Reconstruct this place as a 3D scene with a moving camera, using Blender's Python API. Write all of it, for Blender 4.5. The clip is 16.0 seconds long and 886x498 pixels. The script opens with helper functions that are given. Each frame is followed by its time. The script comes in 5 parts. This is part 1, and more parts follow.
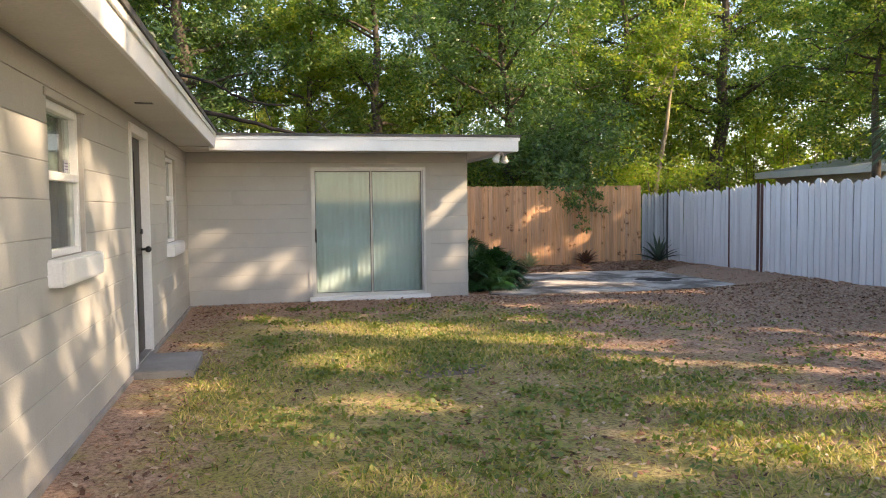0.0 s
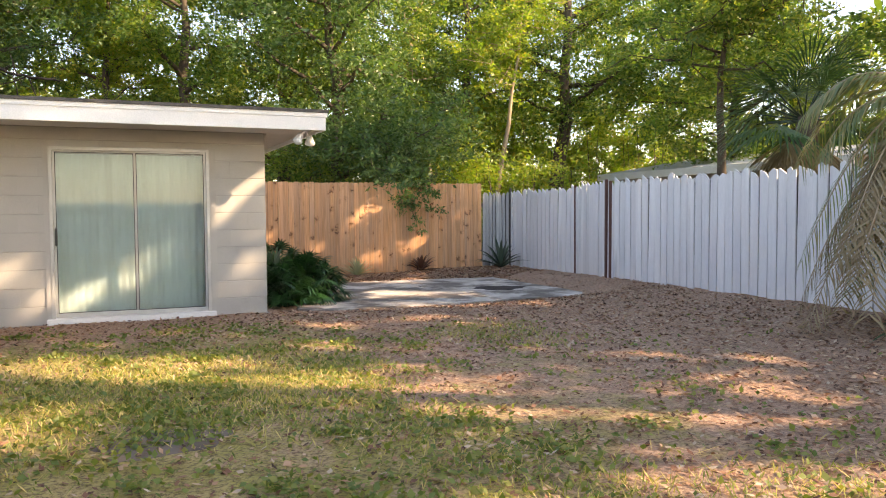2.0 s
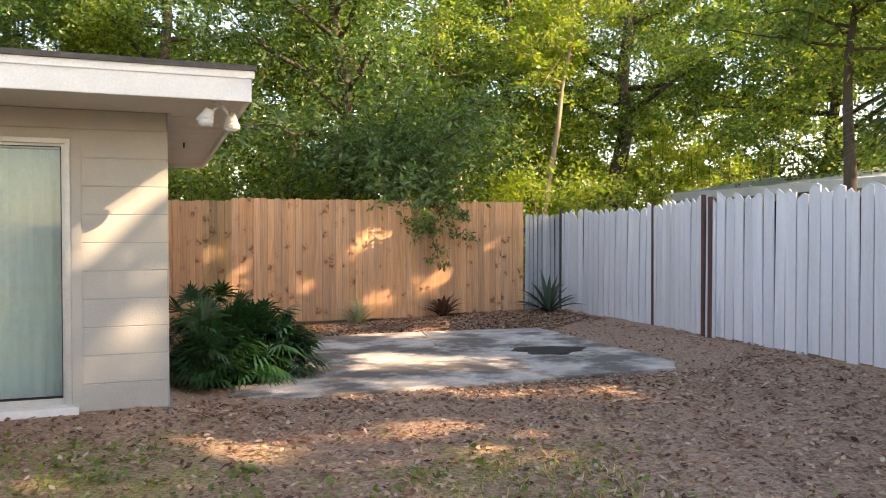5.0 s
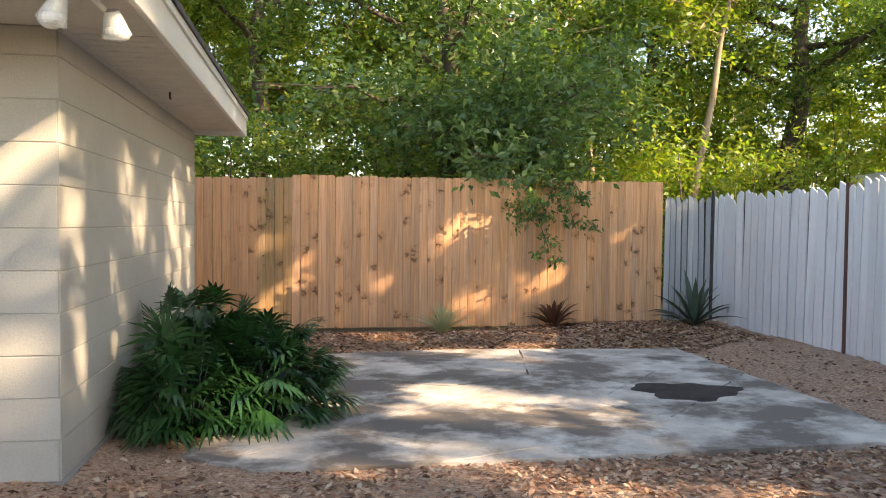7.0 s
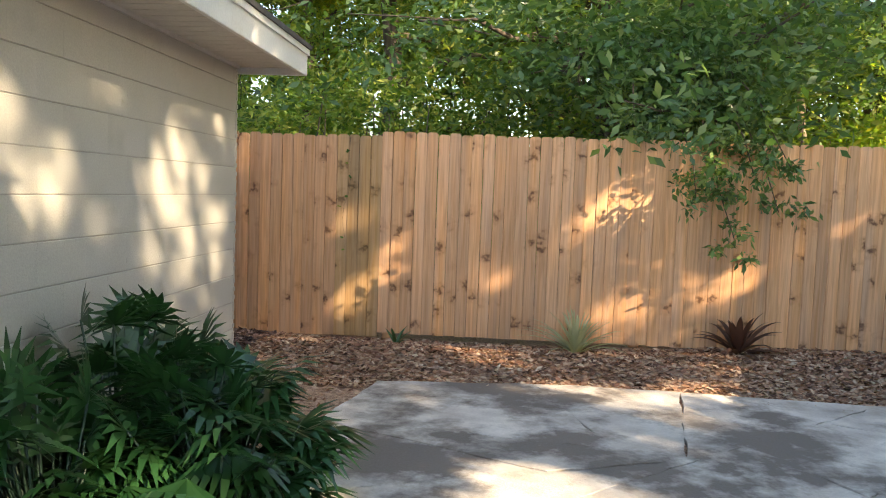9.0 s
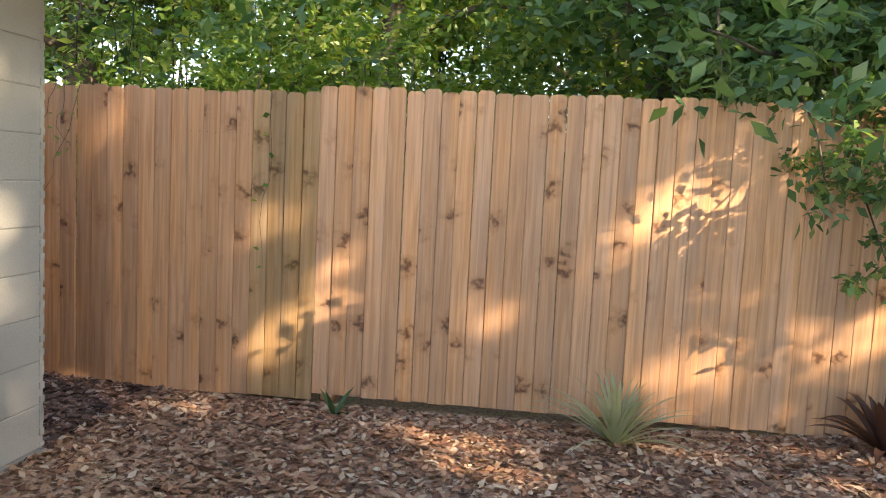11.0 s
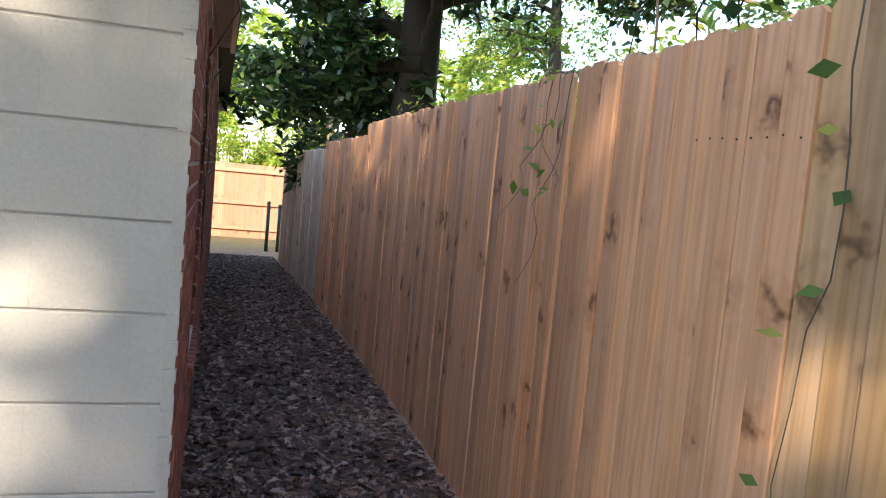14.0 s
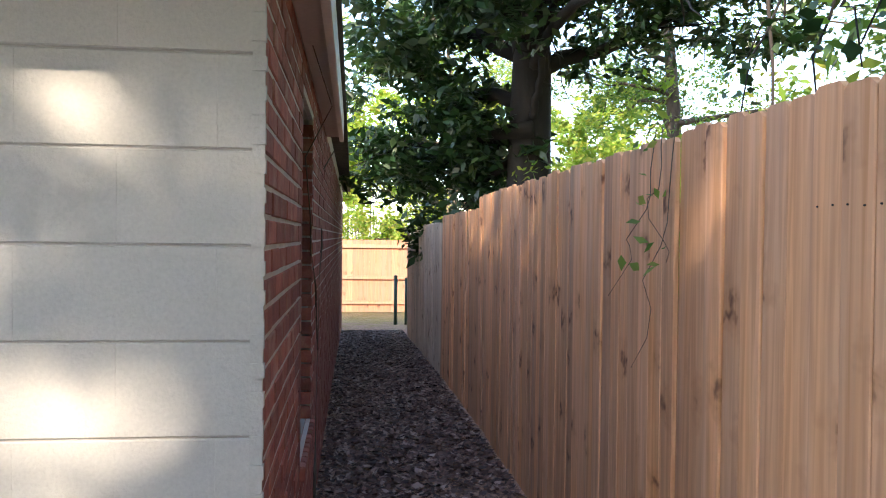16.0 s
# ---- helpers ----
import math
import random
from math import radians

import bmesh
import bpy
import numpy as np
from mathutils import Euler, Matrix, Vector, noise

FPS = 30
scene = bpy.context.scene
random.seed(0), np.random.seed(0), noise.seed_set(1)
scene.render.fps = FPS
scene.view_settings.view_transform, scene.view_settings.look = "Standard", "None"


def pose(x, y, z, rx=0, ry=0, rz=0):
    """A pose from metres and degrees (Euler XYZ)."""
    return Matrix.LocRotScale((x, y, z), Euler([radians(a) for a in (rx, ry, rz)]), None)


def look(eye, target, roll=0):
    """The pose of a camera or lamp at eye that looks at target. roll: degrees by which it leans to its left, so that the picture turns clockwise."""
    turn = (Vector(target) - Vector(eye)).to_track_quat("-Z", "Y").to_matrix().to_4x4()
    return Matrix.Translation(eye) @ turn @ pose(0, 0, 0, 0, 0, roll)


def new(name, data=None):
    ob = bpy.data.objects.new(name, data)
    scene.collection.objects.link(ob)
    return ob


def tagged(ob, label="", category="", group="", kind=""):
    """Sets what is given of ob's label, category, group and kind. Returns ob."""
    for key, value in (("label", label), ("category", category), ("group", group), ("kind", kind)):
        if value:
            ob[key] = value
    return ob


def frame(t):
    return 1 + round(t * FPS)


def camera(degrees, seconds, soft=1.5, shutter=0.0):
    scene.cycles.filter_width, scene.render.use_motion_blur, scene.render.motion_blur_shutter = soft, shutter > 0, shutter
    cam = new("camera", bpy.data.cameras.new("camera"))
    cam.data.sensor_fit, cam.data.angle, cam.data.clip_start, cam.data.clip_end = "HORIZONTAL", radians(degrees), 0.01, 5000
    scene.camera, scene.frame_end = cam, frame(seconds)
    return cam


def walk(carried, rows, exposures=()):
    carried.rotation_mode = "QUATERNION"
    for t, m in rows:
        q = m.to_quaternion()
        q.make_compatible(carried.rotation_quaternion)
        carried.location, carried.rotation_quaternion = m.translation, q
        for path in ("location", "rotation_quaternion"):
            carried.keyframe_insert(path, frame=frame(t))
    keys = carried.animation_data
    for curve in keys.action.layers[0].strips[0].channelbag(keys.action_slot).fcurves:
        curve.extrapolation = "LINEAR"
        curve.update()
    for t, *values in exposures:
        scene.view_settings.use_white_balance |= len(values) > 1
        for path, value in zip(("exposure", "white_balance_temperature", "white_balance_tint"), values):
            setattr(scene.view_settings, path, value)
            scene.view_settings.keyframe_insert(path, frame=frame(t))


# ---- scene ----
cam = camera(59.2, 16.0, soft=1.05)
PATH = [
    (0, (1.168, -11.52, 1.355), (1.594, -9.569, 1.248), -0.7),
    (0.5, (1.434, -10.998, 1.369), (2.185, -9.151, 1.205), -0.6),
    (1, (1.745, -10.602, 1.321), (2.584, -8.796, 1.139), 0.3),
    (1.5, (2.035, -10.181, 1.24), (2.861, -8.367, 1.073), -0.7),
    (2, (2.304, -9.533, 1.205), (3.094, -7.698, 1.111), -0.4),
    (2.5, (2.651, -8.926, 1.151), (3.521, -7.126, 1.092), -0.7),
    (3, (2.935, -8.362, 1.1), (3.771, -6.546, 1.025), 0.5),
    (3.5, (3.245, -7.791, 1.162), (4.087, -5.979, 1.058), 0.5),
    (4, (3.541, -7.26, 1.194), (4.317, -5.419, 1.119), 1.0),
    (4.5, (3.765, -6.678, 1.231), (4.494, -4.816, 1.199), 0.3),
    (6.8, (5.121, -4.185, 1.3), (5.504, -2.223, 1.236), 0.6),
    (7, (5.28, -3.952, 1.263), (5.601, -1.979, 1.196), 0.6),
    (7.5, (5.519, -3.379, 1.23), (5.659, -1.386, 1.146), 0.4),
    (8, (5.766, -2.741, 1.277), (5.766, -0.744, 1.18), -0.3),
    (8.5, (5.926, -2.161, 1.289), (5.84, -0.166, 1.169), 1.1),
    (10.8, (6.264, 0.671, 1.316), (6.051, 2.65, 1.12), 2.5),
    (11, (6.272, 0.925, 1.317), (6.036, 2.903, 1.135), 2.8),
    (11.5, (6.383, 1.549, 1.312), (5.899, 3.479, 1.113), 2.8),
    (12, (6.411, 2.166, 1.255), (5.651, 3.999, 1.006), 2.9),
    (12.5, (6.325, 2.74, 1.254), (5.306, 4.44, 0.983), 1.9),
    (13, (6.123, 3.298, 1.278), (4.786, 4.755, 0.98), 4.1),
    (13.5, (5.975, 3.796, 1.314), (4.335, 4.896, 1.003), 5.2),
    (14, (5.872, 4.239, 1.361), (3.96, 4.802, 1.191), 5.3),
    (14.5, (5.814, 4.345, 1.461), (3.849, 4.715, 1.522), 2.6),
    (15, (5.797, 4.349, 1.546), (3.834, 4.621, 1.818), 1.2),
    (15.5, (5.794, 4.354, 1.515), (3.819, 4.594, 1.714), 0.7),
    (16, (5.762, 4.36, 1.444), (3.776, 4.591, 1.414), 0.7),
]
EXPO = [(0, 1.65, 7400, 16), (1.0, 2.0, 8200, 19), (4.5, 2.1, 8300, 19), (7.0, 2.15, 8000, 14), (8.5, 2.2, 7600, 9), (11.0, 2.3, 7200, 10), (12.5, 2.3, 6600, 11), (13.5, 2.4, 6400, 11), (14.5, 2.45, 6200, 12), (15.3, 2.6, 6200, 15), (16.0, 2.45, 6200, 13)]
walk(cam, [(t, look(eye, target, roll)) for t, eye, target, roll in PATH], exposures=EXPO)

# ---- light ----
SUN = Vector((1.0, -0.67, 0.71)).normalized()
world = bpy.data.worlds.new("sky")
scene.world = world
world.use_nodes = True
wn = world.node_tree
sky = wn.nodes.new("ShaderNodeTexSky")
sky.sky_type, sky.sun_disc = "NISHITA", False
sky.sun_elevation = math.asin(SUN.z)
sky.sun_rotation = math.atan2(SUN.x, SUN.y)
wn.links.new(sky.outputs[0], wn.nodes["Background"].inputs[0])
wn.nodes["Background"].inputs[1].default_value = 0.15
sun = new("sun", bpy.data.lights.new("sun", "SUN"))
sun.data.energy, sun.data.angle, sun.data.color = 3.5, radians(0.55), (1.0, 0.84, 0.62)
sun.matrix_world = look(SUN * 40, (0, 0, 0))


# ---- materials ----
def material(name, base, dark, scale=4.0, rough=0.8, bump=0.2, fine=60.0, metal=0.0, stretch=(1, 1, 1), stain=None, stain_scale=0.7,
             stain_low=0.52, stain_high=0.7, spread=0.12, coat=0.0, joined=False):
    """A surface with broad mottling, fine grain, optional stains, and a change of tone from piece to piece; joined: one pattern runs across the pieces."""
    m = bpy.data.materials.new(name)
    m.use_nodes = True
    nt = m.node_tree
    n, l = nt.nodes, nt.links
    b = n["Principled BSDF"]
    tc, info, geo = n.new("ShaderNodeTexCoord"), n.new("ShaderNodeObjectInfo"), n.new("ShaderNodeNewGeometry")
    add = n.new("ShaderNodeVectorMath")
    add.operation = "MULTIPLY_ADD"
    comb = n.new("ShaderNodeCombineXYZ")
    for k in range(3):
        l.new(info.outputs["Random"], comb.inputs[k])
    l.new(comb.outputs[0], add.inputs[0])
    add.inputs[1].default_value = (0.0, 0.0, 0.0) if joined else (37.0, 53.0, 71.0)
    l.new(tc.outputs["Object"], add.inputs[2])
    mp = n.new("ShaderNodeMapping")
    mp.inputs["Scale"].default_value = stretch
    l.new(add.outputs[0], mp.inputs[0])

    def noise_tex(sc, detail, rough_):
        t = n.new("ShaderNodeTexNoise")
        t.inputs["Scale"].default_value, t.inputs["Detail"].default_value, t.inputs["Roughness"].default_value = sc, detail, rough_
        l.new(mp.outputs[0], t.inputs["Vector"])
        return t
    big, small = noise_tex(scale, 5, 0.6), noise_tex(fine, 3, 0.6)
    mix = n.new("ShaderNodeMix")
    mix.data_type = "RGBA"
    ramp = n.new("ShaderNodeMapRange")
    ramp.inputs["From Min"].default_value, ramp.inputs["From Max"].default_value = 0.35, 0.68
    l.new(big.outputs[0], ramp.inputs[0])
    l.new(ramp.outputs[0], mix.inputs[0])
    mix.inputs[6].default_value, mix.inputs[7].default_value = (*base, 1), (*dark, 1)
    out = mix.outputs[2]
    if stain:
        st = noise_tex(stain_scale, 6, 0.65)
        sr = n.new("ShaderNodeMapRange")
        sr.inputs["From Min"].default_value, sr.inputs["From Max"].default_value = stain_low, stain_high
        l.new(st.outputs[0], sr.inputs[0])
        sm = n.new("ShaderNodeMix")
        sm.data_type = "RGBA"
        l.new(sr.outputs[0], sm.inputs[0])
        l.new(out, sm.inputs[6])
        sm.inputs[7].default_value = (*stain, 1)
        out = sm.outputs[2]
    hsv = n.new("ShaderNodeHueSaturation")
    val = n.new("ShaderNodeMath")
    val.operation = "ADD"
    mul = n.new("ShaderNodeMath")
    mul.operation = "MULTIPLY_ADD"
    mul.inputs[1].default_value, mul.inputs[2].default_value = 2 * spread, 1 - spread
    l.new(info.outputs["Random"], mul.inputs[0])
    gr = n.new("ShaderNodeMath")
    gr.operation = "MULTIPLY_ADD"
    gr.inputs[1].default_value, gr.inputs[2].default_value = 0.3, -0.15
    l.new(small.outputs[0], gr.inputs[0])
    l.new(mul.outputs[0], val.inputs[0])
    l.new(gr.outputs[0], val.inputs[1])
    l.new(val.outputs[0], hsv.inputs["Value"])
    l.new(out, hsv.inputs["Color"])
    l.new(hsv.outputs[0], b.inputs["Base Color"])
    b.inputs["Roughness"].default_value, b.inputs["Metallic"].default_value = rough, metal
    b.inputs["Coat Weight"].default_value = coat
    if bump:
        bp = n.new("ShaderNodeBump")
        bp.inputs["Strength"].default_value, bp.inputs["Distance"].default_value = bump, 0.006
        l.new(small.outputs[0], bp.inputs["Height"])
        l.new(bp.outputs[0], b.inputs["Normal"])
    return m


def leaf_material(name, colours, through_light=0.35, rough=0.45):
    """Leaves: each one takes its own colour from the ramp; part of the light passes through the blade."""
    m = bpy.data.materials.new(name)
    m.use_nodes = True
    n, l = m.node_tree.nodes, m.node_tree.links
    b, o = n["Principled BSDF"], n["Material Output"]
    geo = n.new("ShaderNodeNewGeometry")
    r = n.new("ShaderNodeValToRGB")
    while len(r.color_ramp.elements) < len(colours):
        r.color_ramp.elements.new(0.5)
    for k, c in enumerate(colours):
        r.color_ramp.elements[k].position = k / (len(colours) - 1)
        r.color_ramp.elements[k].color = (*c, 1)
    l.new(geo.outputs["Random Per Island"], r.inputs[0])
    l.new(r.outputs[0], b.inputs["Base Color"])
    b.inputs["Roughness"].default_value = rough
    t = n.new("ShaderNodeBsdfTranslucent")
    g = n.new("ShaderNodeMix")
    g.data_type = "RGBA"
    g.blend_type = "MULTIPLY"
    g.inputs[0].default_value = 1.0
    g.inputs[7].default_value = (1.6, 1.7, 0.7, 1)
    l.new(r.outputs[0], g.inputs[6])
    l.new(g.outputs[2], t.inputs[0])
    mx = n.new("ShaderNodeMixShader")
    mx.inputs[0].default_value = through_light
    l.new(b.outputs[0], mx.inputs[1])
    l.new(t.outputs[0], mx.inputs[2])
    l.new(mx.outputs[0], o.inputs[0])
    return m


M_BLOCK = material("painted_block", (0.465, 0.445, 0.405), (0.43, 0.41, 0.375), 2.0, 0.7, 0.35, 110, stain=(0.385, 0.365, 0.33), stain_scale=1.3, stain_low=0.58, stain_high=0.75, spread=0.012)
M_BED = material("wall_bed", (0.40, 0.375, 0.34), (0.33, 0.31, 0.28), 5.0, 0.85, 0.4, 90, spread=0.0)
M_WHITE = material("white_paint", (0.80, 0.79, 0.77), (0.74, 0.73, 0.71), 3.0, 0.45, 0.15, 70, stain=(0.60, 0.57, 0.52), stain_scale=2.0, stain_low=0.6, stain_high=0.8, spread=0.03)
M_SOFFIT = material("soffit_paint", (0.66, 0.63, 0.59), (0.60, 0.57, 0.53), 2.0, 0.6, 0.1, 40, spread=0.02)
M_ROOF = material("roofing", (0.12, 0.11, 0.10), (0.07, 0.065, 0.06), 9.0, 0.95, 0.8, 120, spread=0.1)
M_BRICK = material("red_brick", (0.36, 0.115, 0.08), (0.22, 0.065, 0.05), 12.0, 0.85, 0.9, 90, stain=(0.40, 0.22, 0.17), stain_scale=5.0, spread=0.32)
M_MORTAR = material("mortar", (0.62, 0.54, 0.49), (0.48, 0.41, 0.37), 15.0, 0.95, 0.9, 120, spread=0.0)
M_ALU = material("aluminium_frame", (0.56, 0.54, 0.50), (0.48, 0.465, 0.43), 6.0, 0.4, 0.05, 50, metal=0.3, spread=0.02)
M_GASKET = material("black_gasket", (0.02, 0.02, 0.02), (0.012, 0.012, 0.012), 8.0, 0.6, 0.1, 60, spread=0.0)
M_BLIND = material("vertical_blind", (0.66, 0.72, 0.70), (0.60, 0.66, 0.64), 3.0, 0.7, 0.05, 30, spread=0.04)
M_DOOR = material("dark_door", (0.045, 0.033, 0.027), (0.025, 0.02, 0.016), 5.0, 0.45, 0.2, 60, stretch=(1, 1, 0.2), spread=0.02)
M_METAL = material("dark_metal", (0.05, 0.05, 0.05), (0.03, 0.03, 0.03), 8.0, 0.35, 0.1, 60, metal=0.8, spread=0.0)
M_STEEL = material("galvanised", (0.45, 0.47, 0.47), (0.33, 0.35, 0.35), 8.0, 0.4, 0.1, 60, metal=0.9, spread=0.0)
M_GREENPOST = material("green_post", (0.03, 0.07, 0.045), (0.02, 0.04, 0.03), 8.0, 0.5, 0.1, 60, spread=0.0)
M_CONCRETE = material("old_concrete", (0.64, 0.58, 0.52), (0.36, 0.31, 0.27), 3.2, 0.9, 0.9, 60, stain=(0.17, 0.14, 0.12), stain_scale=1.5, stain_low=0.45, stain_high=0.57, spread=0.05, joined=True)
M_STEP = material("step_concrete", (0.34, 0.31, 0.29), (0.24, 0.22, 0.2), 3.0, 0.9, 0.6, 70, spread=0.05)
M_LID = material("sunken_lid", (0.20, 0.155, 0.12), (0.13, 0.10, 0.08), 4.0, 0.9, 0.6, 60, spread=0.05)
M_SOIL = material("dark_soil", (0.06, 0.045, 0.04), (0.03, 0.022, 0.02), 8.0, 0.95, 1.0, 60, spread=0.1)
M_BARK = material("bark", (0.13, 0.10, 0.075), (0.055, 0.042, 0.032), 6.0, 0.95, 1.0, 40, stretch=(1, 1, 0.3), spread=0.1)
# near-black: the shade on the maple's trunk and limbs is in this colour
M_SHADEDARK = material("shade_dark_wood", (0.026, 0.021, 0.017), (0.014, 0.011, 0.009), 6.0, 0.95, 1.0, 40, stretch=(1, 1, 0.3), spread=0.1)
M_PALEBARK = material("pale_bark", (0.46, 0.36, 0.25), (0.30, 0.22, 0.15), 6.0, 0.9, 0.7, 40, stretch=(1, 1, 0.4), spread=0.1)
M_WEATHER = material("weathered_white_board", (0.78, 0.78, 0.79), (0.70, 0.70, 0.715), 4.0, 0.85, 0.5, 60, stretch=(3, 3, 0.25),
                     stain=(0.42, 0.40, 0.38), stain_scale=1.6, stain_low=0.62, stain_high=0.82, spread=0.07)
M_GREYPAINT = material("greyed_paint", (0.46, 0.47, 0.47), (0.34, 0.345, 0.345), 4.0, 0.85, 0.5, 60, stretch=(3, 3, 0.25), spread=0.15)
M_GREYWOOD = material("grey_timber", (0.12, 0.11, 0.10), (0.08, 0.073, 0.067), 4.0, 0.9, 0.5, 60, stretch=(3, 3, 0.25), spread=0.15)
M_REDPOST = material("red_brown_post", (0.16, 0.075, 0.06), (0.10, 0.05, 0.04), 4.0, 0.9, 0.5, 50, stretch=(3, 3, 0.25), spread=0.1)
M_LAMPGLASS = material("lamp_glass", (0.75, 0.76, 0.76), (0.62, 0.63, 0.63), 6.0, 0.15, 0.0, 30, spread=0.0, coat=0.6)
M_NROOF = material("neighbour_roof", (0.52, 0.52, 0.52), (0.42, 0.42, 0.42), 2.0, 0.8, 0.3, 40, spread=0.05)
M_NWALL = material("neighbour_wall", (0.50, 0.46, 0.40), (0.43, 0.39, 0.34), 2.0, 0.8, 0.3, 40, spread=0.05)
M_PAPER = material("paper_sticker", (0.72, 0.70, 0.76), (0.66, 0.64, 0.70), 9.0, 0.6, 0.0, 30, spread=0.0)
M_INK = material("ink", (0.25, 0.2, 0.3), (0.2, 0.16, 0.25), 9.0, 0.6, 0.0, 30, spread=0.0)
M_CURTAIN = material("curtain", (0.10, 0.088, 0.078), (0.07, 0.062, 0.055), 3.0, 0.9, 0.1, 40, spread=0.0)


def wood_material(name, base, dark, knot):
    """New softwood boards: long grain, growth streaks and scattered knots, each board different."""
    m = bpy.data.materials.new(name)
    m.use_nodes = True
    n, l = m.node_tree.nodes, m.node_tree.links
    b = n["Principled BSDF"]
    tc, info = n.new("ShaderNodeTexCoord"), n.new("ShaderNodeObjectInfo")
    comb = n.new("ShaderNodeCombineXYZ")
    for k in range(3):
        l.new(info.outputs["Random"], comb.inputs[k])
    add = n.new("ShaderNodeVectorMath")
    add.operation = "MULTIPLY_ADD"
    add.inputs[1].default_value = (91.0, 67.0, 143.0)
    l.new(comb.outputs[0], add.inputs[0])
    l.new(tc.outputs["Object"], add.inputs[2])

    def tex(stretch, sc, detail):
        mp = n.new("ShaderNodeMapping")
        mp.inputs["Scale"].default_value = stretch
        l.new(add.outputs[0], mp.inputs[0])
        t = n.new("ShaderNodeTexNoise")
        t.inputs["Scale"].default_value, t.inputs["Detail"].default_value = sc, detail
        t.inputs["Distortion"].default_value = 0.6
        l.new(mp.outputs[0], t.inputs["Vector"])
        return t
    grain, broad = tex((1, 1, 0.035), 55, 4), tex((1, 1, 0.06), 9, 3)
    mpk = n.new("ShaderNodeMapping")
    mpk.inputs["Scale"].default_value = (0.6, 0.02, 0.75)
    mpk.inputs["Rotation"].default_value = (math.pi / 2, 0, 0)
    l.new(add.outputs[0], mpk.inputs[0])
    wob = n.new("ShaderNodeTexNoise")
    wob.inputs["Scale"].default_value = 18
    l.new(add.outputs[0], wob.inputs["Vector"])
    wadd = n.new("ShaderNodeVectorMath")
    wadd.operation = "MULTIPLY_ADD"
    wadd.inputs[1].default_value = (0.13, 0.13, 0.0)
    l.new(wob.outputs["Color"], wadd.inputs[0])
    l.new(mpk.outputs[0], wadd.inputs[2])
    vor = n.new("ShaderNodeTexVoronoi")
    vor.voronoi_dimensions = "2D"
    vor.inputs["Scale"].default_value = 4.2
    l.new(wadd.outputs[0], vor.inputs["Vector"])
    kr = n.new("ShaderNodeMapRange")
    kr.inputs["From Min"].default_value, kr.inputs["From Max"].default_value = 0.025, 0.12
    kr.inputs["To Min"].default_value, kr.inputs["To Max"].default_value = 1.0, 0.0
    l.new(vor.outputs["Distance"], kr.inputs[0])
    gr = n.new("ShaderNodeMapRange")
    gr.inputs["From Min"].default_value, gr.inputs["From Max"].default_value = 0.38, 0.66
    l.new(grain.outputs[0], gr.inputs[0])
    mix = n.new("ShaderNodeMix")
    mix.data_type = "RGBA"
    l.new(gr.outputs[0], mix.inputs[0])
    mix.inputs[6].default_value, mix.inputs[7].default_value = (*base, 1), (*dark, 1)
    halo = n.new("ShaderNodeMapRange")
    halo.inputs["From Min"].default_value, halo.inputs["From Max"].default_value = 0.06, 0.26
    halo.inputs["To Min"].default_value, halo.inputs["To Max"].default_value = 0.55, 0.0
    l.new(vor.outputs["Distance"], halo.inputs[0])
    hm = n.new("ShaderNodeMix")
    hm.data_type = "RGBA"
    l.new(mix.outputs[2], hm.inputs[6])
    hm.inputs[7].default_value = (dark[0] * 0.72, dark[1] * 0.66, dark[2] * 0.6, 1)
    km = n.new("ShaderNodeMix")
    km.data_type = "RGBA"
    pick = n.new("ShaderNodeSeparateColor")
    l.new(vor.outputs["Color"], pick.inputs[0])
    few = n.new("ShaderNodeMath")
    few.operation = "GREATER_THAN"
    few.inputs[1].default_value = 0.28
    l.new(pick.outputs[0], few.inputs[0])
    kfew, hfew = n.new("ShaderNodeMath"), n.new("ShaderNodeMath")
    kfew.operation = hfew.operation = "MULTIPLY"
    l.new(kr.outputs[0], kfew.inputs[0])
    l.new(few.outputs[0], kfew.inputs[1])
    l.new(halo.outputs[0], hfew.inputs[0])
    l.new(few.outputs[0], hfew.inputs[1])
    l.new(hfew.outputs[0], hm.inputs[0])
    l.new(kfew.outputs[0], km.inputs[0])
    l.new(hm.outputs[2], km.inputs[6])
    km.inputs[7].default_value = (*knot, 1)
    hsv = n.new("ShaderNodeHueSaturation")
    # boards differ in redness as well as tone
    sat = n.new("ShaderNodeMath")
    sat.operation = "MULTIPLY_ADD"
    sat.inputs[1].default_value, sat.inputs[2].default_value = 0.5, 0.84
    l.new(broad.outputs[0], sat.inputs[0])
    l.new(sat.outputs[0], hsv.inputs["Saturation"])
    v = n.new("ShaderNodeMath")
    v.operation = "MULTIPLY_ADD"
    v.inputs[1].default_value, v.inputs[2].default_value = 0.36, 0.84
    l.new(info.outputs["Random"], v.inputs[0])
    v2 = n.new("ShaderNodeMath")
    v2.operation = "MULTIPLY_ADD"
    v2.inputs[1].default_value, v2.inputs[2].default_value = 0.6, -0.3
    l.new(broad.outputs[0], v2.inputs[0])
    va = n.new("ShaderNodeMath")
    l.new(v.outputs[0], va.inputs[0])
    l.new(v2.outputs[0], va.inputs[1])
    l.new(va.outputs[0], hsv.inputs["Value"])
    l.new(km.outputs[2], hsv.inputs["Color"])
    l.new(hsv.outputs[0], b.inputs["Base Color"])
    b.inputs["Roughness"].default_value = 0.75
    bp = n.new("ShaderNodeBump")
    bp.inputs["Strength"].default_value, bp.inputs["Distance"].default_value = 0.25, 0.004
    l.new(grain.outputs[0], bp.inputs["Height"])
    l.new(bp.outputs[0], b.inputs["Normal"])
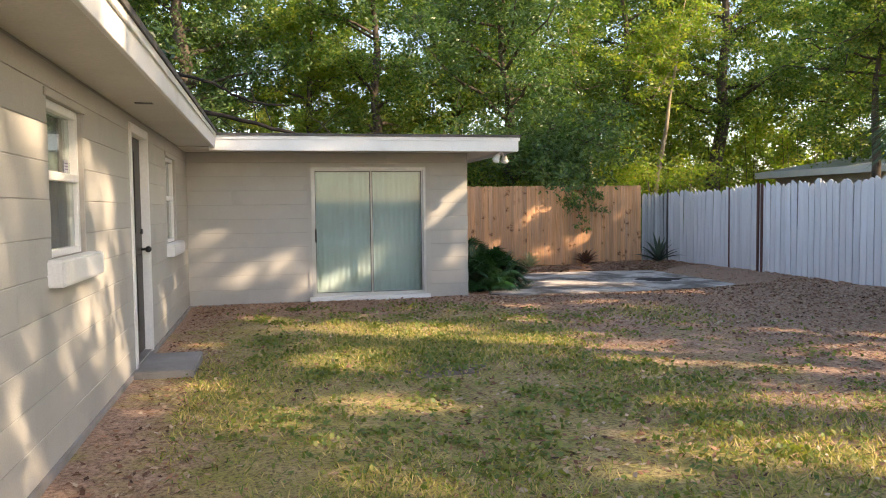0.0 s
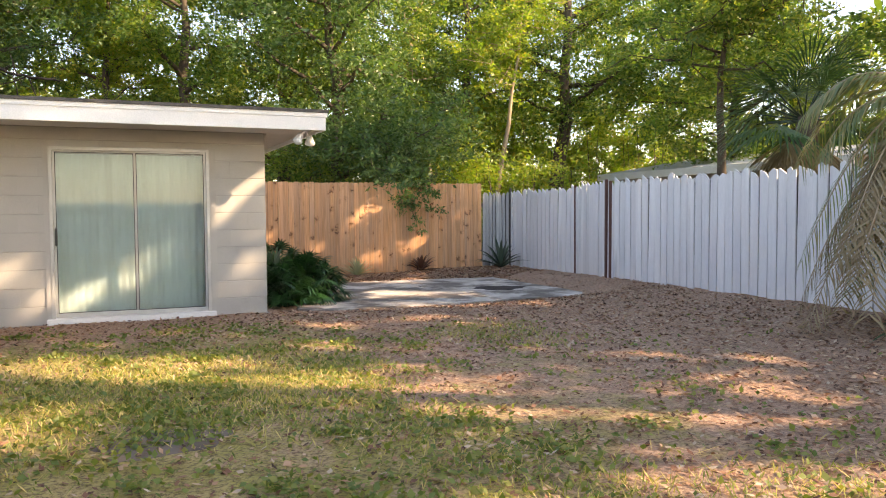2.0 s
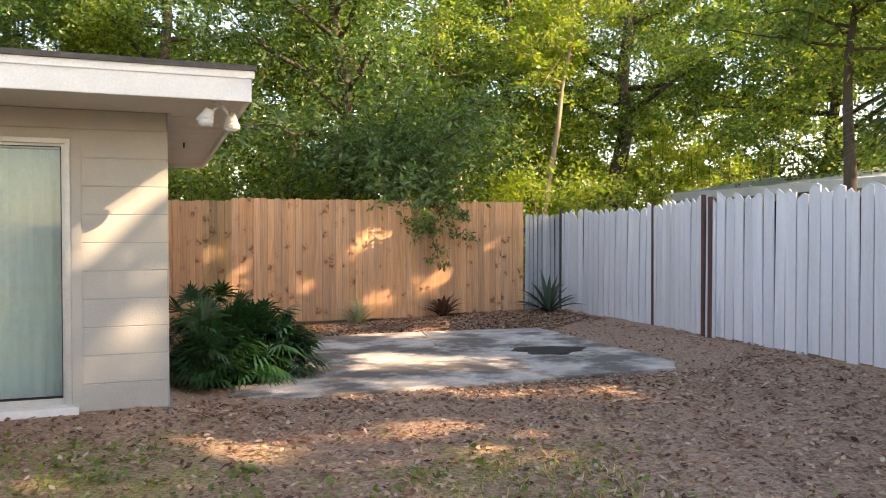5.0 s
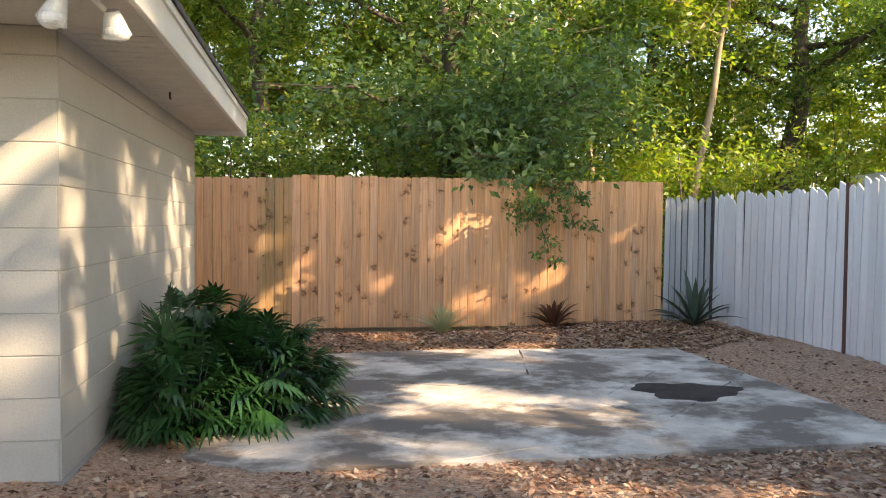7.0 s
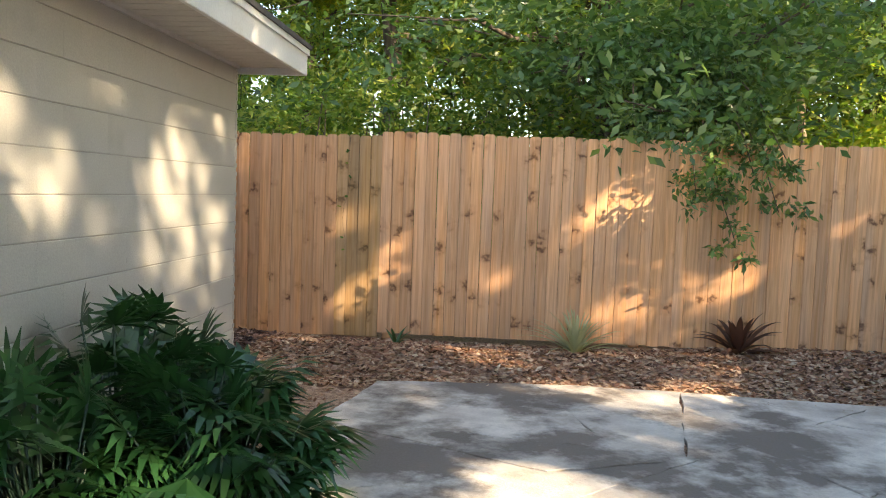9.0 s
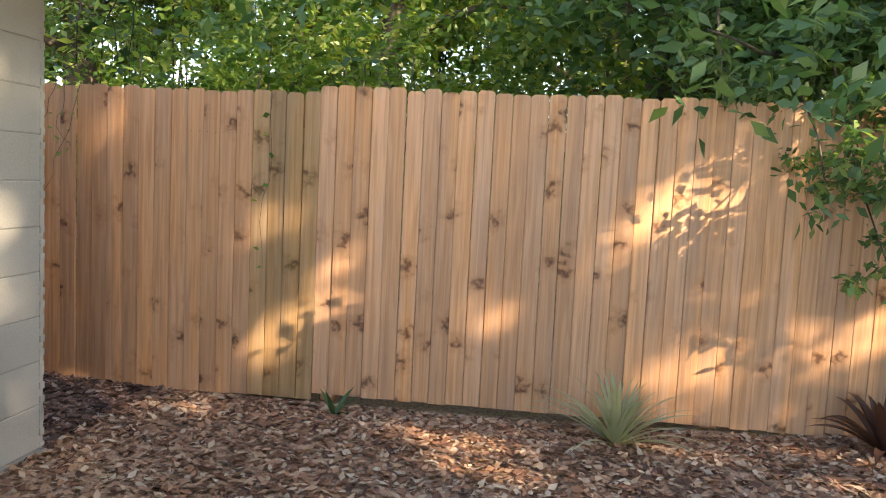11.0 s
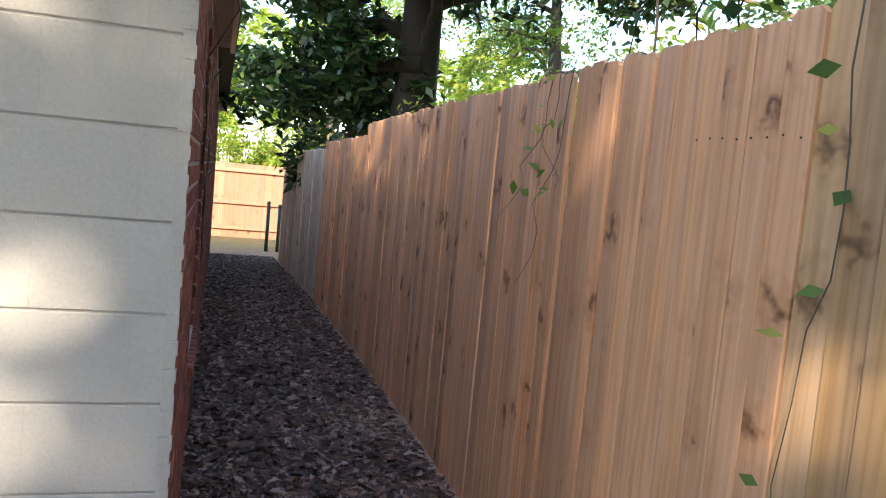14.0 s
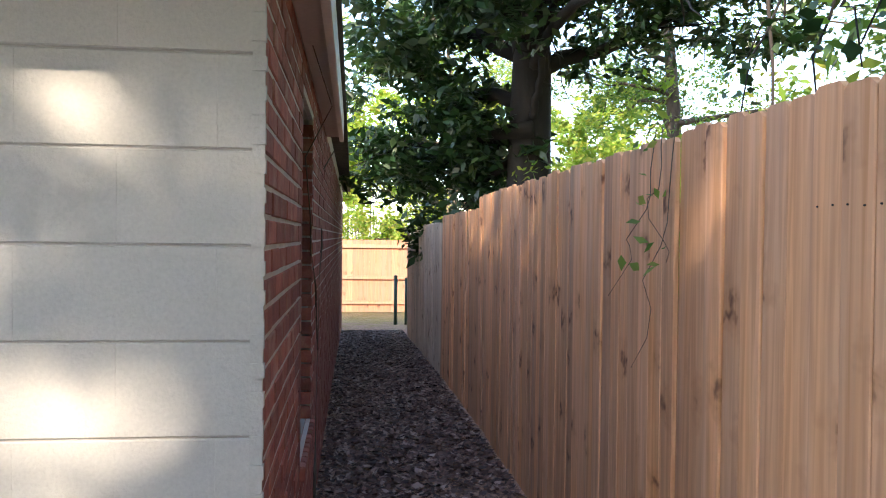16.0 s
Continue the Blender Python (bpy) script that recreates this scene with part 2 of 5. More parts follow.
    return m


M_FARWOOD = wood_material("reddish_board", (0.37, 0.195, 0.135), (0.30, 0.15, 0.10), (0.14, 0.07, 0.05))
M_WOOD = wood_material("cedar_board", (0.70, 0.415, 0.255), (0.54, 0.30, 0.17), (0.17, 0.08, 0.045))
M_OLIVEWOOD = wood_material("olive_board", (0.44, 0.285, 0.165), (0.33, 0.205, 0.11), (0.13, 0.075, 0.035))
M_GREYBOARD = wood_material("greyed_board", (0.60, 0.52, 0.43), (0.48, 0.40, 0.32), (0.22, 0.16, 0.12))

# darkened greens that put the backlit crown's shade into the leaf colour
L_SHADE = leaf_material("shaded_leaves", [(0.015, 0.038, 0.014), (0.024, 0.058, 0.02), (0.036, 0.078, 0.026), (0.06, 0.085, 0.03)], 0.25, 0.38)
L_DARK = leaf_material("dark_leaves", [(0.045, 0.095, 0.034), (0.075, 0.145, 0.055), (0.105, 0.185, 0.07), (0.19, 0.25, 0.09)], 0.40, 0.36)
L_MID = leaf_material("green_leaves", [(0.05, 0.105, 0.026), (0.10, 0.18, 0.042), (0.17, 0.25, 0.06), (0.32, 0.33, 0.09)], 0.48)
L_LIGHT = leaf_material("light_leaves", [(0.13, 0.21, 0.035), (0.18, 0.28, 0.045), (0.26, 0.32, 0.06), (0.33, 0.30, 0.06)], 0.5)
L_AUTUMN = leaf_material("rusty_leaves", [(0.20, 0.10, 0.04), (0.26, 0.16, 0.07), (0.16, 0.14, 0.05)], 0.35)
L_PALM = leaf_material("palm_fronds", [(0.03, 0.08, 0.03), (0.045, 0.11, 0.04), (0.07, 0.14, 0.05)], 0.15, 0.35)
L_BUSH = leaf_material("palmetto_leaflets", [(0.010, 0.042, 0.012), (0.018, 0.066, 0.02), (0.03, 0.09, 0.03)], 0.12, 0.32)
L_GREYPALM = leaf_material("grey_green_fronds", [(0.12, 0.17, 0.085), (0.17, 0.21, 0.10), (0.24, 0.24, 0.11), (0.34, 0.27, 0.13)], 0.3, 0.5)
L_DEAD = leaf_material("dead_fronds", [(0.22, 0.16, 0.09), (0.30, 0.22, 0.13), (0.36, 0.29, 0.19)], 0.2, 0.8)
L_LITTER = leaf_material("leaf_litter", [(0.06, 0.03, 0.02), (0.20, 0.09, 0.055), (0.34, 0.175, 0.105), (0.46, 0.29, 0.19), (0.54, 0.43, 0.33)], 0.08, 0.8)
L_GRASS = leaf_material("grass_blades", [(0.09, 0.16, 0.03), (0.24, 0.27, 0.055), (0.44, 0.37, 0.12), (0.64, 0.49, 0.25)], 0.3, 0.6)
# darker, redder version of the leaf litter, used in the passage
L_DARKLITTER = leaf_material("dark_litter", [(0.025, 0.012, 0.009), (0.055, 0.026, 0.019), (0.10, 0.05, 0.036), (0.19, 0.105, 0.078), (0.40, 0.31, 0.27)], 0.04, 0.6)
L_WEED = leaf_material("weed_leaves", [(0.10, 0.15, 0.04), (0.14, 0.19, 0.045), (0.20, 0.23, 0.055), (0.28, 0.27, 0.08)], 0.35, 0.55)
L_STRIPE = leaf_material("pale_grass", [(0.30, 0.34, 0.22), (0.42, 0.42, 0.30), (0.20, 0.27, 0.14)], 0.25, 0.5)
L_TI = leaf_material("reddish_leaves", [(0.07, 0.05, 0.025), (0.10, 0.035, 0.03), (0.05, 0.07, 0.03)], 0.25, 0.5)
L_AGAVE = leaf_material("agave_leaves", [(0.03, 0.055, 0.036), (0.045, 0.075, 0.05), (0.065, 0.09, 0.06)], 0.05, 0.45)


def glass_material():
    m = bpy.data.materials.new("window_glass")
    m.use_nodes = True
    n, l = m.node_tree.nodes, m.node_tree.links
    b = n["Principled BSDF"]
    b.inputs["Base Color"].default_value = (0.86, 0.95, 0.93, 1)
    b.inputs["Roughness"].default_value = 0.02
    b.inputs["Transmission Weight"].default_value = 1.0
    b.inputs["IOR"].default_value = 1.45
    return m


M_GLASS = glass_material()


def ground_material():
    """Thin lawn over sandy soil: worn patches, straw, leaf litter towards the fences."""
    m = bpy.data.materials.new("yard_ground")
    m.use_nodes = True
    n, l = m.node_tree.nodes, m.node_tree.links
    b = n["Principled BSDF"]
    tc = n.new("ShaderNodeTexCoord")

    def tex(sc, detail=5, rough=0.6):
        t = n.new("ShaderNodeTexNoise")
        t.inputs["Scale"].default_value, t.inputs["Detail"].default_value, t.inputs["Roughness"].default_value = sc, detail, rough
        l.new(tc.outputs["Object"], t.inputs["Vector"])
        return t

    def rng(src, a, c):
        r = n.new("ShaderNodeMapRange")
        r.inputs["From Min"].default_value, r.inputs["From Max"].default_value = a, c
        l.new(src, r.inputs[0])
        return r.outputs[0]

    def mix(f, a, c):
        x = n.new("ShaderNodeMix")
        x.data_type = "RGBA"
        l.new(f, x.inputs[0])
        for k, v in ((6, a), (7, c)):
            if isinstance(v, tuple):
                x.inputs[k].default_value = (*v, 1)
            else:
                l.new(v, x.inputs[k])
        return x.outputs[2]
    patch, mid, fine, speck = tex(0.55, 4), tex(3.0, 6, 0.7), tex(38, 5, 0.75), tex(130, 3, 0.7)
    grass = mix(rng(mid.outputs[0], 0.38, 0.62), (0.36, 0.32, 0.085), (0.52, 0.39, 0.18))
    grass = mix(rng(fine.outputs[0], 0.46, 0.62), grass, (0.15, 0.11, 0.05))
    litter = mix(rng(fine.outputs[0], 0.40, 0.6), (0.58, 0.37, 0.255), (0.24, 0.14, 0.095))
    litter = mix(rng(speck.outputs[0], 0.56, 0.68), litter, (0.48, 0.36, 0.27))
    sep = n.new("ShaderNodeSeparateXYZ")
    l.new(tc.outputs["Object"], sep.inputs[0])
    # the lawn thins out towards the white fence and towards the patio

    def lin(src, a, c):
        x = n.new("ShaderNodeMath")
        x.operation = "MULTIPLY_ADD"
        x.inputs[1].default_value, x.inputs[2].default_value = a, c
        l.new(src, x.inputs[0])
        return x.outputs[0]

    def two(op, a, c):
        x = n.new("ShaderNodeMath")
        x.operation = op
        l.new(a, x.inputs[0])
        l.new(c, x.inputs[1])
        return x.outputs[0]
    fx = two("MAXIMUM", lin(sep.outputs[0], 0.32, -1.1), lin(sep.outputs[1], 0.65, 1.35))
    wall_side = lin(sep.outputs[0], -1.6, 0.9)
    fx = two("MAXIMUM", fx, wall_side)
    fx = two("MINIMUM", fx, lin(sep.outputs[0], 0.5, 5.5))
    f = two("ADD", fx, lin(patch.outputs[0], 3.6, -1.75))
    f = two("ADD", f, lin(mid.outputs[0], 2.4, -1.2))
    cl = rng(f, 0.0, 0.75)
    col = mix(cl, grass, litter)
    l.new(col, b.inputs["Base Color"])
    b.inputs["Roughness"].default_value = 0.95
    bp = n.new("ShaderNodeBump")
    bp.inputs["Strength"].default_value, bp.inputs["Distance"].default_value = 1.0, 0.02
    l.new(fine.outputs[0], bp.inputs["Height"])
    l.new(bp.outputs[0], b.inputs["Normal"])
    return m


M_GROUND = ground_material()


# ---- helpers of this scene ----
def empty(name, at=(0, 0, 0), label="", category="", group="", kind=""):
    ob = new(name)
    ob.empty_display_size = 0.1
    ob.matrix_world = Matrix.Translation(at)
    return tagged(ob, label, category, group, kind)


def mesh_of(name, verts, faces, mat, smooth=False):
    me = bpy.data.meshes.new(name)
    me.from_pydata([tuple(v) for v in verts], [], faces)
    me.materials.append(mat)
    if smooth:
        me.polygons.foreach_set("use_smooth", [True] * len(me.polygons))
    me.update()
    return me


def quads_mesh(name, corners, mat):
    """A mesh of separate quads from an array (n, 4, 3)."""
    n = len(corners)
    me = bpy.data.meshes.new(name)
    me.vertices.add(n * 4)
    me.vertices.foreach_set("co", np.ascontiguousarray(corners, dtype=np.float32).ravel())
    me.loops.add(n * 4)
    me.loops.foreach_set("vertex_index", np.arange(n * 4, dtype=np.int32))
    me.polygons.add(n)
    me.polygons.foreach_set("loop_start", np.arange(0, n * 4, 4, dtype=np.int32))
    me.update(calc_edges=True)
    me.materials.append(mat)
    return me


def part(name, bm, mat, parent, label=""):
    """Link a bmesh or a mesh as one mesh object under a thing or a part."""
    if isinstance(bm, bmesh.types.BMesh):
        me = bpy.data.meshes.new(name)
        bm.normal_update()
        bm.to_mesh(me)
        bm.free()
        me.materials.append(mat)
    else:
        me = bm
    ob = new(name, me)
    if parent is not None:
        ob.parent = parent
        ob.matrix_parent_inverse = Matrix.Translation(-parent.location)
    if label:
        ob["label"] = label
    return ob


def boxes(specs, bevel=0.0):
    """A bmesh of boxes (x0, x1, y0, y1, z0, z1)."""
    bm = bmesh.new()
    for x0, x1, y0, y1, z0, z1 in specs:
        bmesh.ops.create_cube(bm, size=1.0, matrix=Matrix.LocRotScale(((x0 + x1) / 2, (y0 + y1) / 2, (z0 + z1) / 2), None, (x1 - x0, y1 - y0, z1 - z0)))
    if bevel:
        bmesh.ops.bevel(bm, geom=bm.edges[:], offset=bevel, segments=2, affect="EDGES")
    return bm


def tube(points, radii, sides=8, mat=None, name="tube"):
    """A tapered round limb through the points."""
    pts = [Vector(p) for p in points]
    verts, faces = [], []
    for i, p in enumerate(pts):
        d = (pts[min(i + 1, len(pts) - 1)] - pts[max(i - 1, 0)]).normalized()
        u = d.orthogonal().normalized() if i == 0 else (u - d * u.dot(d)).normalized()
        w = d.cross(u)
        for k in range(sides):
            a = 2 * math.pi * k / sides
            verts.append(p + (u * math.cos(a) + w * math.sin(a)) * radii[i])
    for i in range(len(pts) - 1):
        for k in range(sides):
            a, c = i * sides + k, i * sides + (k + 1) % sides
            faces.append((a, c, c + sides, a + sides))
    faces.append(tuple(range(sides))[::-1])
    faces.append(tuple((len(pts) - 1) * sides + k for k in range(sides)))
    return verts, faces


def tubes_mesh(name, limbs, mat, sides=8):
    verts, faces = [], []
    for pts, rad in limbs:
        v, f = tube(pts, rad, sides)
        o = len(verts)
        verts += v
        faces += [tuple(i + o for i in q) for q in f]
    return mesh_of(name, verts, faces, mat, smooth=True)


def wall_boxes(axis, at0, at1, lo, hi, z0, z1, holes):
    """Boxes of a wall along an axis with rectangular holes (lo, hi, z0, z1)."""
    cuts = sorted({lo, hi, *[h[0] for h in holes], *[h[1] for h in holes]})
    out = []
    for a, c in zip(cuts, cuts[1:]):
        zs = [(z0, z1)]
        for h in holes:
            if h[0] <= a and c <= h[1]:
                zs = [p for s in zs for p in ((s[0], min(s[1], h[2])), (max(s[0], h[3]), s[1])) if p[1] - p[0] > 1e-4]
        for p, q in zs:
            out.append((a, c, at0, at1, p, q) if axis == "x" else (at0, at1, a, c, p, q))
    return out


def smooth_step(a, c, v):
    v = np.clip((np.asarray(v, dtype=float) - a) / (c - a), 0, 1)
    return v * v * (3 - 2 * v)


def gz(x, y):
    """Height of the ground."""
    x, y = np.asarray(x, dtype=float), np.asarray(y, dtype=float)
    pm = smooth_step(3.9, 4.4, x) * smooth_step(9.7, 9.1, x) * smooth_step(-0.6, 0.05, y) * smooth_step(4.5, 3.8, y)
    z = 0.06 * smooth_step(6.5, 10, x) * smooth_step(3.5, 0.5, y) + 0.05 * smooth_step(6, 10, x)
    z = z - 0.05 * smooth_step(2, 0, x) * smooth_step(0.5, -1, y)
    z = z - 0.46 * smooth_step(1.0, -14.0, x) * smooth_step(2.0, 3.5, y)
    z = z - 0.05 * smooth_step(4.7, 5.2, y) * smooth_step(3.0, 4.5, x) * smooth_step(8.5, 7.0, x)
    return z * (1 - pm) - 0.064 * pm


# ---- the large structure ----
COURSE = 0.2032
W, D, FY = 4.075, 4.15, 5.335          # wing's end wall, brick face, fence face
SOFFIT = 2.17
DB = D + 0.02                            # brick face


def grid_axis(fine0, fine1, step, far):
    inner = np.arange(fine0, fine1 + 1e-6, step)
    outer = np.array([1, 3, 7, 15, 40, 100, far])
    return np.concatenate([(fine0 - outer)[::-1], inner, fine1 + outer])


def build_ground():
    xs, ys = grid_axis(-16, 12, 0.14, 400.0), grid_axis(-14, 8, 0.14, 400.0)
    gx, gy = np.meshgrid(xs, ys, indexing="ij")
    g = gz(gx, gy)
    rng = np.random.default_rng(3)
    bump = np.zeros_like(g)
    for k in range(14):
        fx, fy, ph = rng.normal(0, 2.2), rng.normal(0, 2.2), rng.uniform(0, 6.28)
        bump += np.sin(gx * fx + gy * fy + ph)
    g = g + 0.0022 * bump * ((gx > -16) & (gx < 12) & (gy > -14) & (gy < 8))
    n, m = g.shape
    verts = np.stack([gx, gy, g], -1).reshape(-1, 3)
    idx = np.arange(n * m).reshape(n, m)
    f = np.stack([idx[:-1, :-1], idx[1:, :-1], idx[1:, 1:], idx[:-1, 1:]], -1).reshape(-1, 4)
    me = bpy.data.meshes.new("ground")
    me.vertices.add(len(verts))
    me.vertices.foreach_set("co", verts.astype(np.float32).ravel())
    me.loops.add(f.size)
    me.loops.foreach_set("vertex_index", f.astype(np.int32).ravel())
    me.polygons.add(len(f))
    me.polygons.foreach_set("loop_start", np.arange(0, f.size, 4, dtype=np.int32))
    me.update(calc_edges=True)
    me.polygons.foreach_set("use_smooth", [True] * len(f))
    me.materials.append(M_GROUND)
    tagged(new("ground", me), "patchy sandy lawn with straw and fallen leaves", "ground", kind="structure")


build_ground()

WIN1 = (-6.95, -6.15, 1.10, 1.98)
DOOR = (-4.45, -3.58, 0.02, 2.06)
WIN2 = (-2.18, -1.30, 0.98, 1.98)
SLIDER = (1.73, 3.42, 0.04, 1.955)
BACKWIN = (1.95, 2.75, 0.56, 2.0)

wall_west = empty("wall_1", (0, -8, 0), "beige painted concrete block wall of the house", "wall", kind="structure")
wall_front = empty("wall_2", (2, 0, 0), "beige painted concrete block wall of the wing around a sliding door", "wall", kind="structure")
wall_end = empty("wall_3", (W, 2, 0), "beige painted concrete block end wall of the wing", "wall", kind="structure")
wall_back = empty("wall_4", (0, D, 0), "red brick veneer wall with grey mortar facing the fence", "wall", kind="structure")
IN = 0.005
part("wall_core", boxes(wall_boxes("y", -0.2, -IN, -16.0, 0.0, -0.3, 2.3, [WIN1, DOOR, WIN2])), M_BED, wall_west)
part("wall_core", boxes(wall_boxes("x", IN, 0.2, 0.0, W - 0.2, -0.3, 2.3, [SLIDER])), M_BED, wall_front)
part("wall_core", boxes([(W - 0.2, W - IN, IN, D - 0.004, -0.3, 2.3)]), M_BED, wall_end)
part("wall_core", boxes(wall_boxes("x", D - 0.003, DB - 0.0035, -9.5, W - 0.016, -0.8, 2.3, [BACKWIN])), M_MORTAR, wall_back)
# plain walls that close the house
shell = empty("wall_5", (-4, -16, 0), "plain house walls out of view", "wall", kind="structure")
part("wall_core", boxes([(-9.5, 0, -16.2, -16.0, -0.3, 2.3), (-9.7, -9.5, -16.2, D, -0.8, 2.3)]), M_BED, shell)
inner = empty("wall_6", (0, D, 0), "plain inner block wall behind the brick", "wall", kind="structure")
part("wall_core", boxes(wall_boxes("x", D - 0.2, D - 0.006, -9.5, W - 0.202, -0.8, 2.3, [BACKWIN])), M_BED, inner)
tagged(new("floor", mesh_of("floor", [(-9.5, -16, 0.02), (0, -16, 0.02), (0, 0.1, 0.02), (W - 0.1, 0.1, 0.02), (W - 0.1, D - 0.2, 0.02), (-9.5, D - 0.2, 0.02)],
                            [(0, 1, 2, 3, 4, 5)], M_STEP)), "bare concrete floor inside the house", "floor", kind="structure")
tagged(new("ceiling", mesh_of("ceiling", [(-9.5, -16, 2.29), (0, -16, 2.29), (0, 0.1, 2.29), (W - 0.1, 0.1, 2.29), (W - 0.1, D - 0.2, 2.29), (-9.5, D - 0.2, 2.29)],
                              [(5, 4, 3, 2, 1, 0)], M_WHITE)), "white ceiling inside the house", "ceiling", kind="structure")

# roof: low-slope deck with painted fascia boards and a soffit
EX, FRONT, BACK = 0.47, -0.985, 4.29
roof = empty("roof", (2, 2, 2.3), "low-slope house roof with white fascia and grey roofing edge", "roof", kind="structure")
part("roof_deck", boxes([(-9.8, 4.60, FRONT - 0.03, BACK + 0.02, 2.318, 2.352), (-9.8, EX + 0.03, -16.4, FRONT - 0.03, 2.345, 2.385)]), M_ROOF, roof, "dark grey mineral roofing")
part("fascia", boxes([(0.39, 4.572, FRONT, FRONT + 0.03, 2.125, 2.312)], 0.003), M_WHITE, roof, "white painted fascia board")
part("drip_edge", boxes([(0.39, 4.59, FRONT - 0.012, FRONT, 2.27, 2.322)], 0.002), M_WHITE, roof)
part("fascia", boxes([(4.54, 4.57, FRONT + 0.03, BACK - 0.03, 2.125, 2.312)], 0.003), M_WHITE, roof)
part("drip_edge", boxes([(4.572, 4.586, FRONT, BACK, 2.275, 2.322)], 0.002), M_WHITE, roof)
part("fascia", boxes([(0.05, 4.57, BACK - 0.03, BACK, 2.125, 2.312)], 0.003), M_WHITE, roof)
part("fascia", boxes([(EX - 0.03, EX, -16.3, FRONT - 0.002, 2.155, 2.338)], 0.003), M_WHITE, roof)
part("drip_edge", boxes([(EX + 0.001, EX + 0.016, -16.3, FRONT - 0.04, 2.295, 2.346)], 0.002), M_WHITE, roof)
part("soffit", boxes([(0.0, 4.54, FRONT + 0.03, -0.001, SOFFIT, SOFFIT + 0.015), (W + 0.001, 4.54, 0.0, BACK - 0.03, SOFFIT + 0.012, SOFFIT + 0.022)]), M_SOFFIT, roof, "beige painted soffit boards")
part("soffit", boxes([(0.05, W - 0.001, DB + 0.001, BACK - 0.03, SOFFIT - 0.01, SOFFIT + 0.005)]), M_SOFFIT, roof)
part("soffit", boxes([(0.001, EX - 0.03, -16.3, FRONT + 0.03, SOFFIT + 0.012, SOFFIT + 0.027)]), M_SOFFIT, roof)
# tongued boards of the end soffit
for k in range(32):
    part("soffit_board", boxes([(W + 0.002, 4.538, 0.002 + k * 0.1325, min(0.125 + k * 0.1325, BACK - 0.032), SOFFIT, SOFFIT + 0.011)], 0.002), M_SOFFIT, roof)
part("soffit_trim", boxes([(W + 0.002, W + 0.02, 0.0, D, SOFFIT - 0.022, SOFFIT - 0.001)]), M_SOFFIT, roof)


def sliding_door():
    x0, x1, z0, z1 = SLIDER
    d = empty("sliding_door", ((x0 + x1) / 2, 0.03, z0), "closed white aluminium sliding glass door with vertical blinds behind", "door", kind="structure")
    fr = 0.035
    part("frame", boxes([(x0, x0 + fr, -0.015, 0.11, z0, z1), (x1 - fr, x1, -0.015, 0.11, z0, z1), (x0 + fr, x1 - fr, -0.015, 0.11, z1 - fr, z1)], 0.003), M_ALU, d)
    part("threshold", boxes([(x0 - 0.05, x1 + 0.05, -0.09, 0.12, z0 - 0.06, z0 + 0.02)], 0.005), M_WHITE, d, "white painted threshold")
    xm = (x0 + x1) / 2 + 0.035
    for a, c, y in ((x0 + fr, xm + 0.012, 0.065), (xm - 0.012, x1 - fr, 0.025)):
        sw, zb, zt = 0.024, z0 + 0.07, z1 - fr - 0.018
        s = part("sash", boxes([(a, a + sw, y, y + 0.03, z0 + 0.02, z1 - fr), (c - sw, c, y, y + 0.03, z0 + 0.02, z1 - fr),
                                (a + sw, c - sw, y, y + 0.03, z0 + 0.02, zb), (a + sw, c - sw, y, y + 0.03, zt, z1 - fr)], 0.003), M_ALU, d)
        part("gasket", boxes([(a + sw, a + sw + 0.007, y + 0.004, y + 0.012, zb, zt), (c - sw - 0.007, c - sw, y + 0.004, y + 0.012, zb, zt),
                              (a + sw + 0.007, c - sw - 0.007, y + 0.004, y + 0.012, zb, zb + 0.007), (a + sw + 0.007, c - sw - 0.007, y + 0.004, y + 0.012, zt - 0.007, zt)]), M_GASKET, s, "black glazing gasket")
        p = part("pane", boxes([(a + sw - 0.002, c - sw + 0.002, y + 0.013, y + 0.018, zb - 0.002, zt + 0.002)]), M_GLASS, s, "clear greenish glass")
        p.visible_shadow = False
    part("casing", boxes([(x1 + 0.002, x1 + 0.075, -0.012, 0.0, z0 - 0.02, z1 + 0.012), (x0 - 0.055, x0 - 0.002, -0.012, 0.0, z0 - 0.02, z1 + 0.012)], 0.003), M_BLOCK, d, "beige painted casing board")
    part("handle", boxes([(x0 + 0.045, x0 + 0.07, 0.03, 0.065, 0.86, 1.06)], 0.006), M_METAL, d, "black pull handle")
    b = empty("vertical_blind", ((x0 + x1) / 2, 0.25, z0), "closed pale green vertical slat blind behind the glass door", "blind")
    part("rail", boxes([(x0, x1, 0.215, 0.26, z1 - 0.05, z1 - 0.01)], 0.003), M_WHITE, b)
    rng = random.Random(5)
    n = 21
    for k in range(n):
        x = x0 + 0.03 + (x1 - x0 - 0.06) * (k + 0.5) / n
        w, tw = 0.047, radians(rng.uniform(3, 8))
        dx, dy = w * math.cos(tw), w * math.sin(tw)
        zb, zt = z0 + 0.05, z1 - 0.06
        v = [(x - dx, 0.24 - dy, zb), (x, 0.232, zb), (x + dx, 0.24 + dy, zb), (x - dx, 0.24 - dy, zt), (x, 0.232, zt), (x + dx, 0.24 + dy, zt)]
        v += [(a, c + 0.002, e) for a, c, e in v]
        part("slat", mesh_of("slat", v, [(0, 1, 4, 3), (1, 2, 5, 4), (6, 9, 10, 7), (7, 10, 11, 8), (0, 3, 9, 6), (2, 8, 11, 5), (3, 4, 10, 9), (4, 5, 11, 10), (0, 6, 7, 1), (1, 7, 8, 2)], M_BLIND), None, b)


sliding_door()


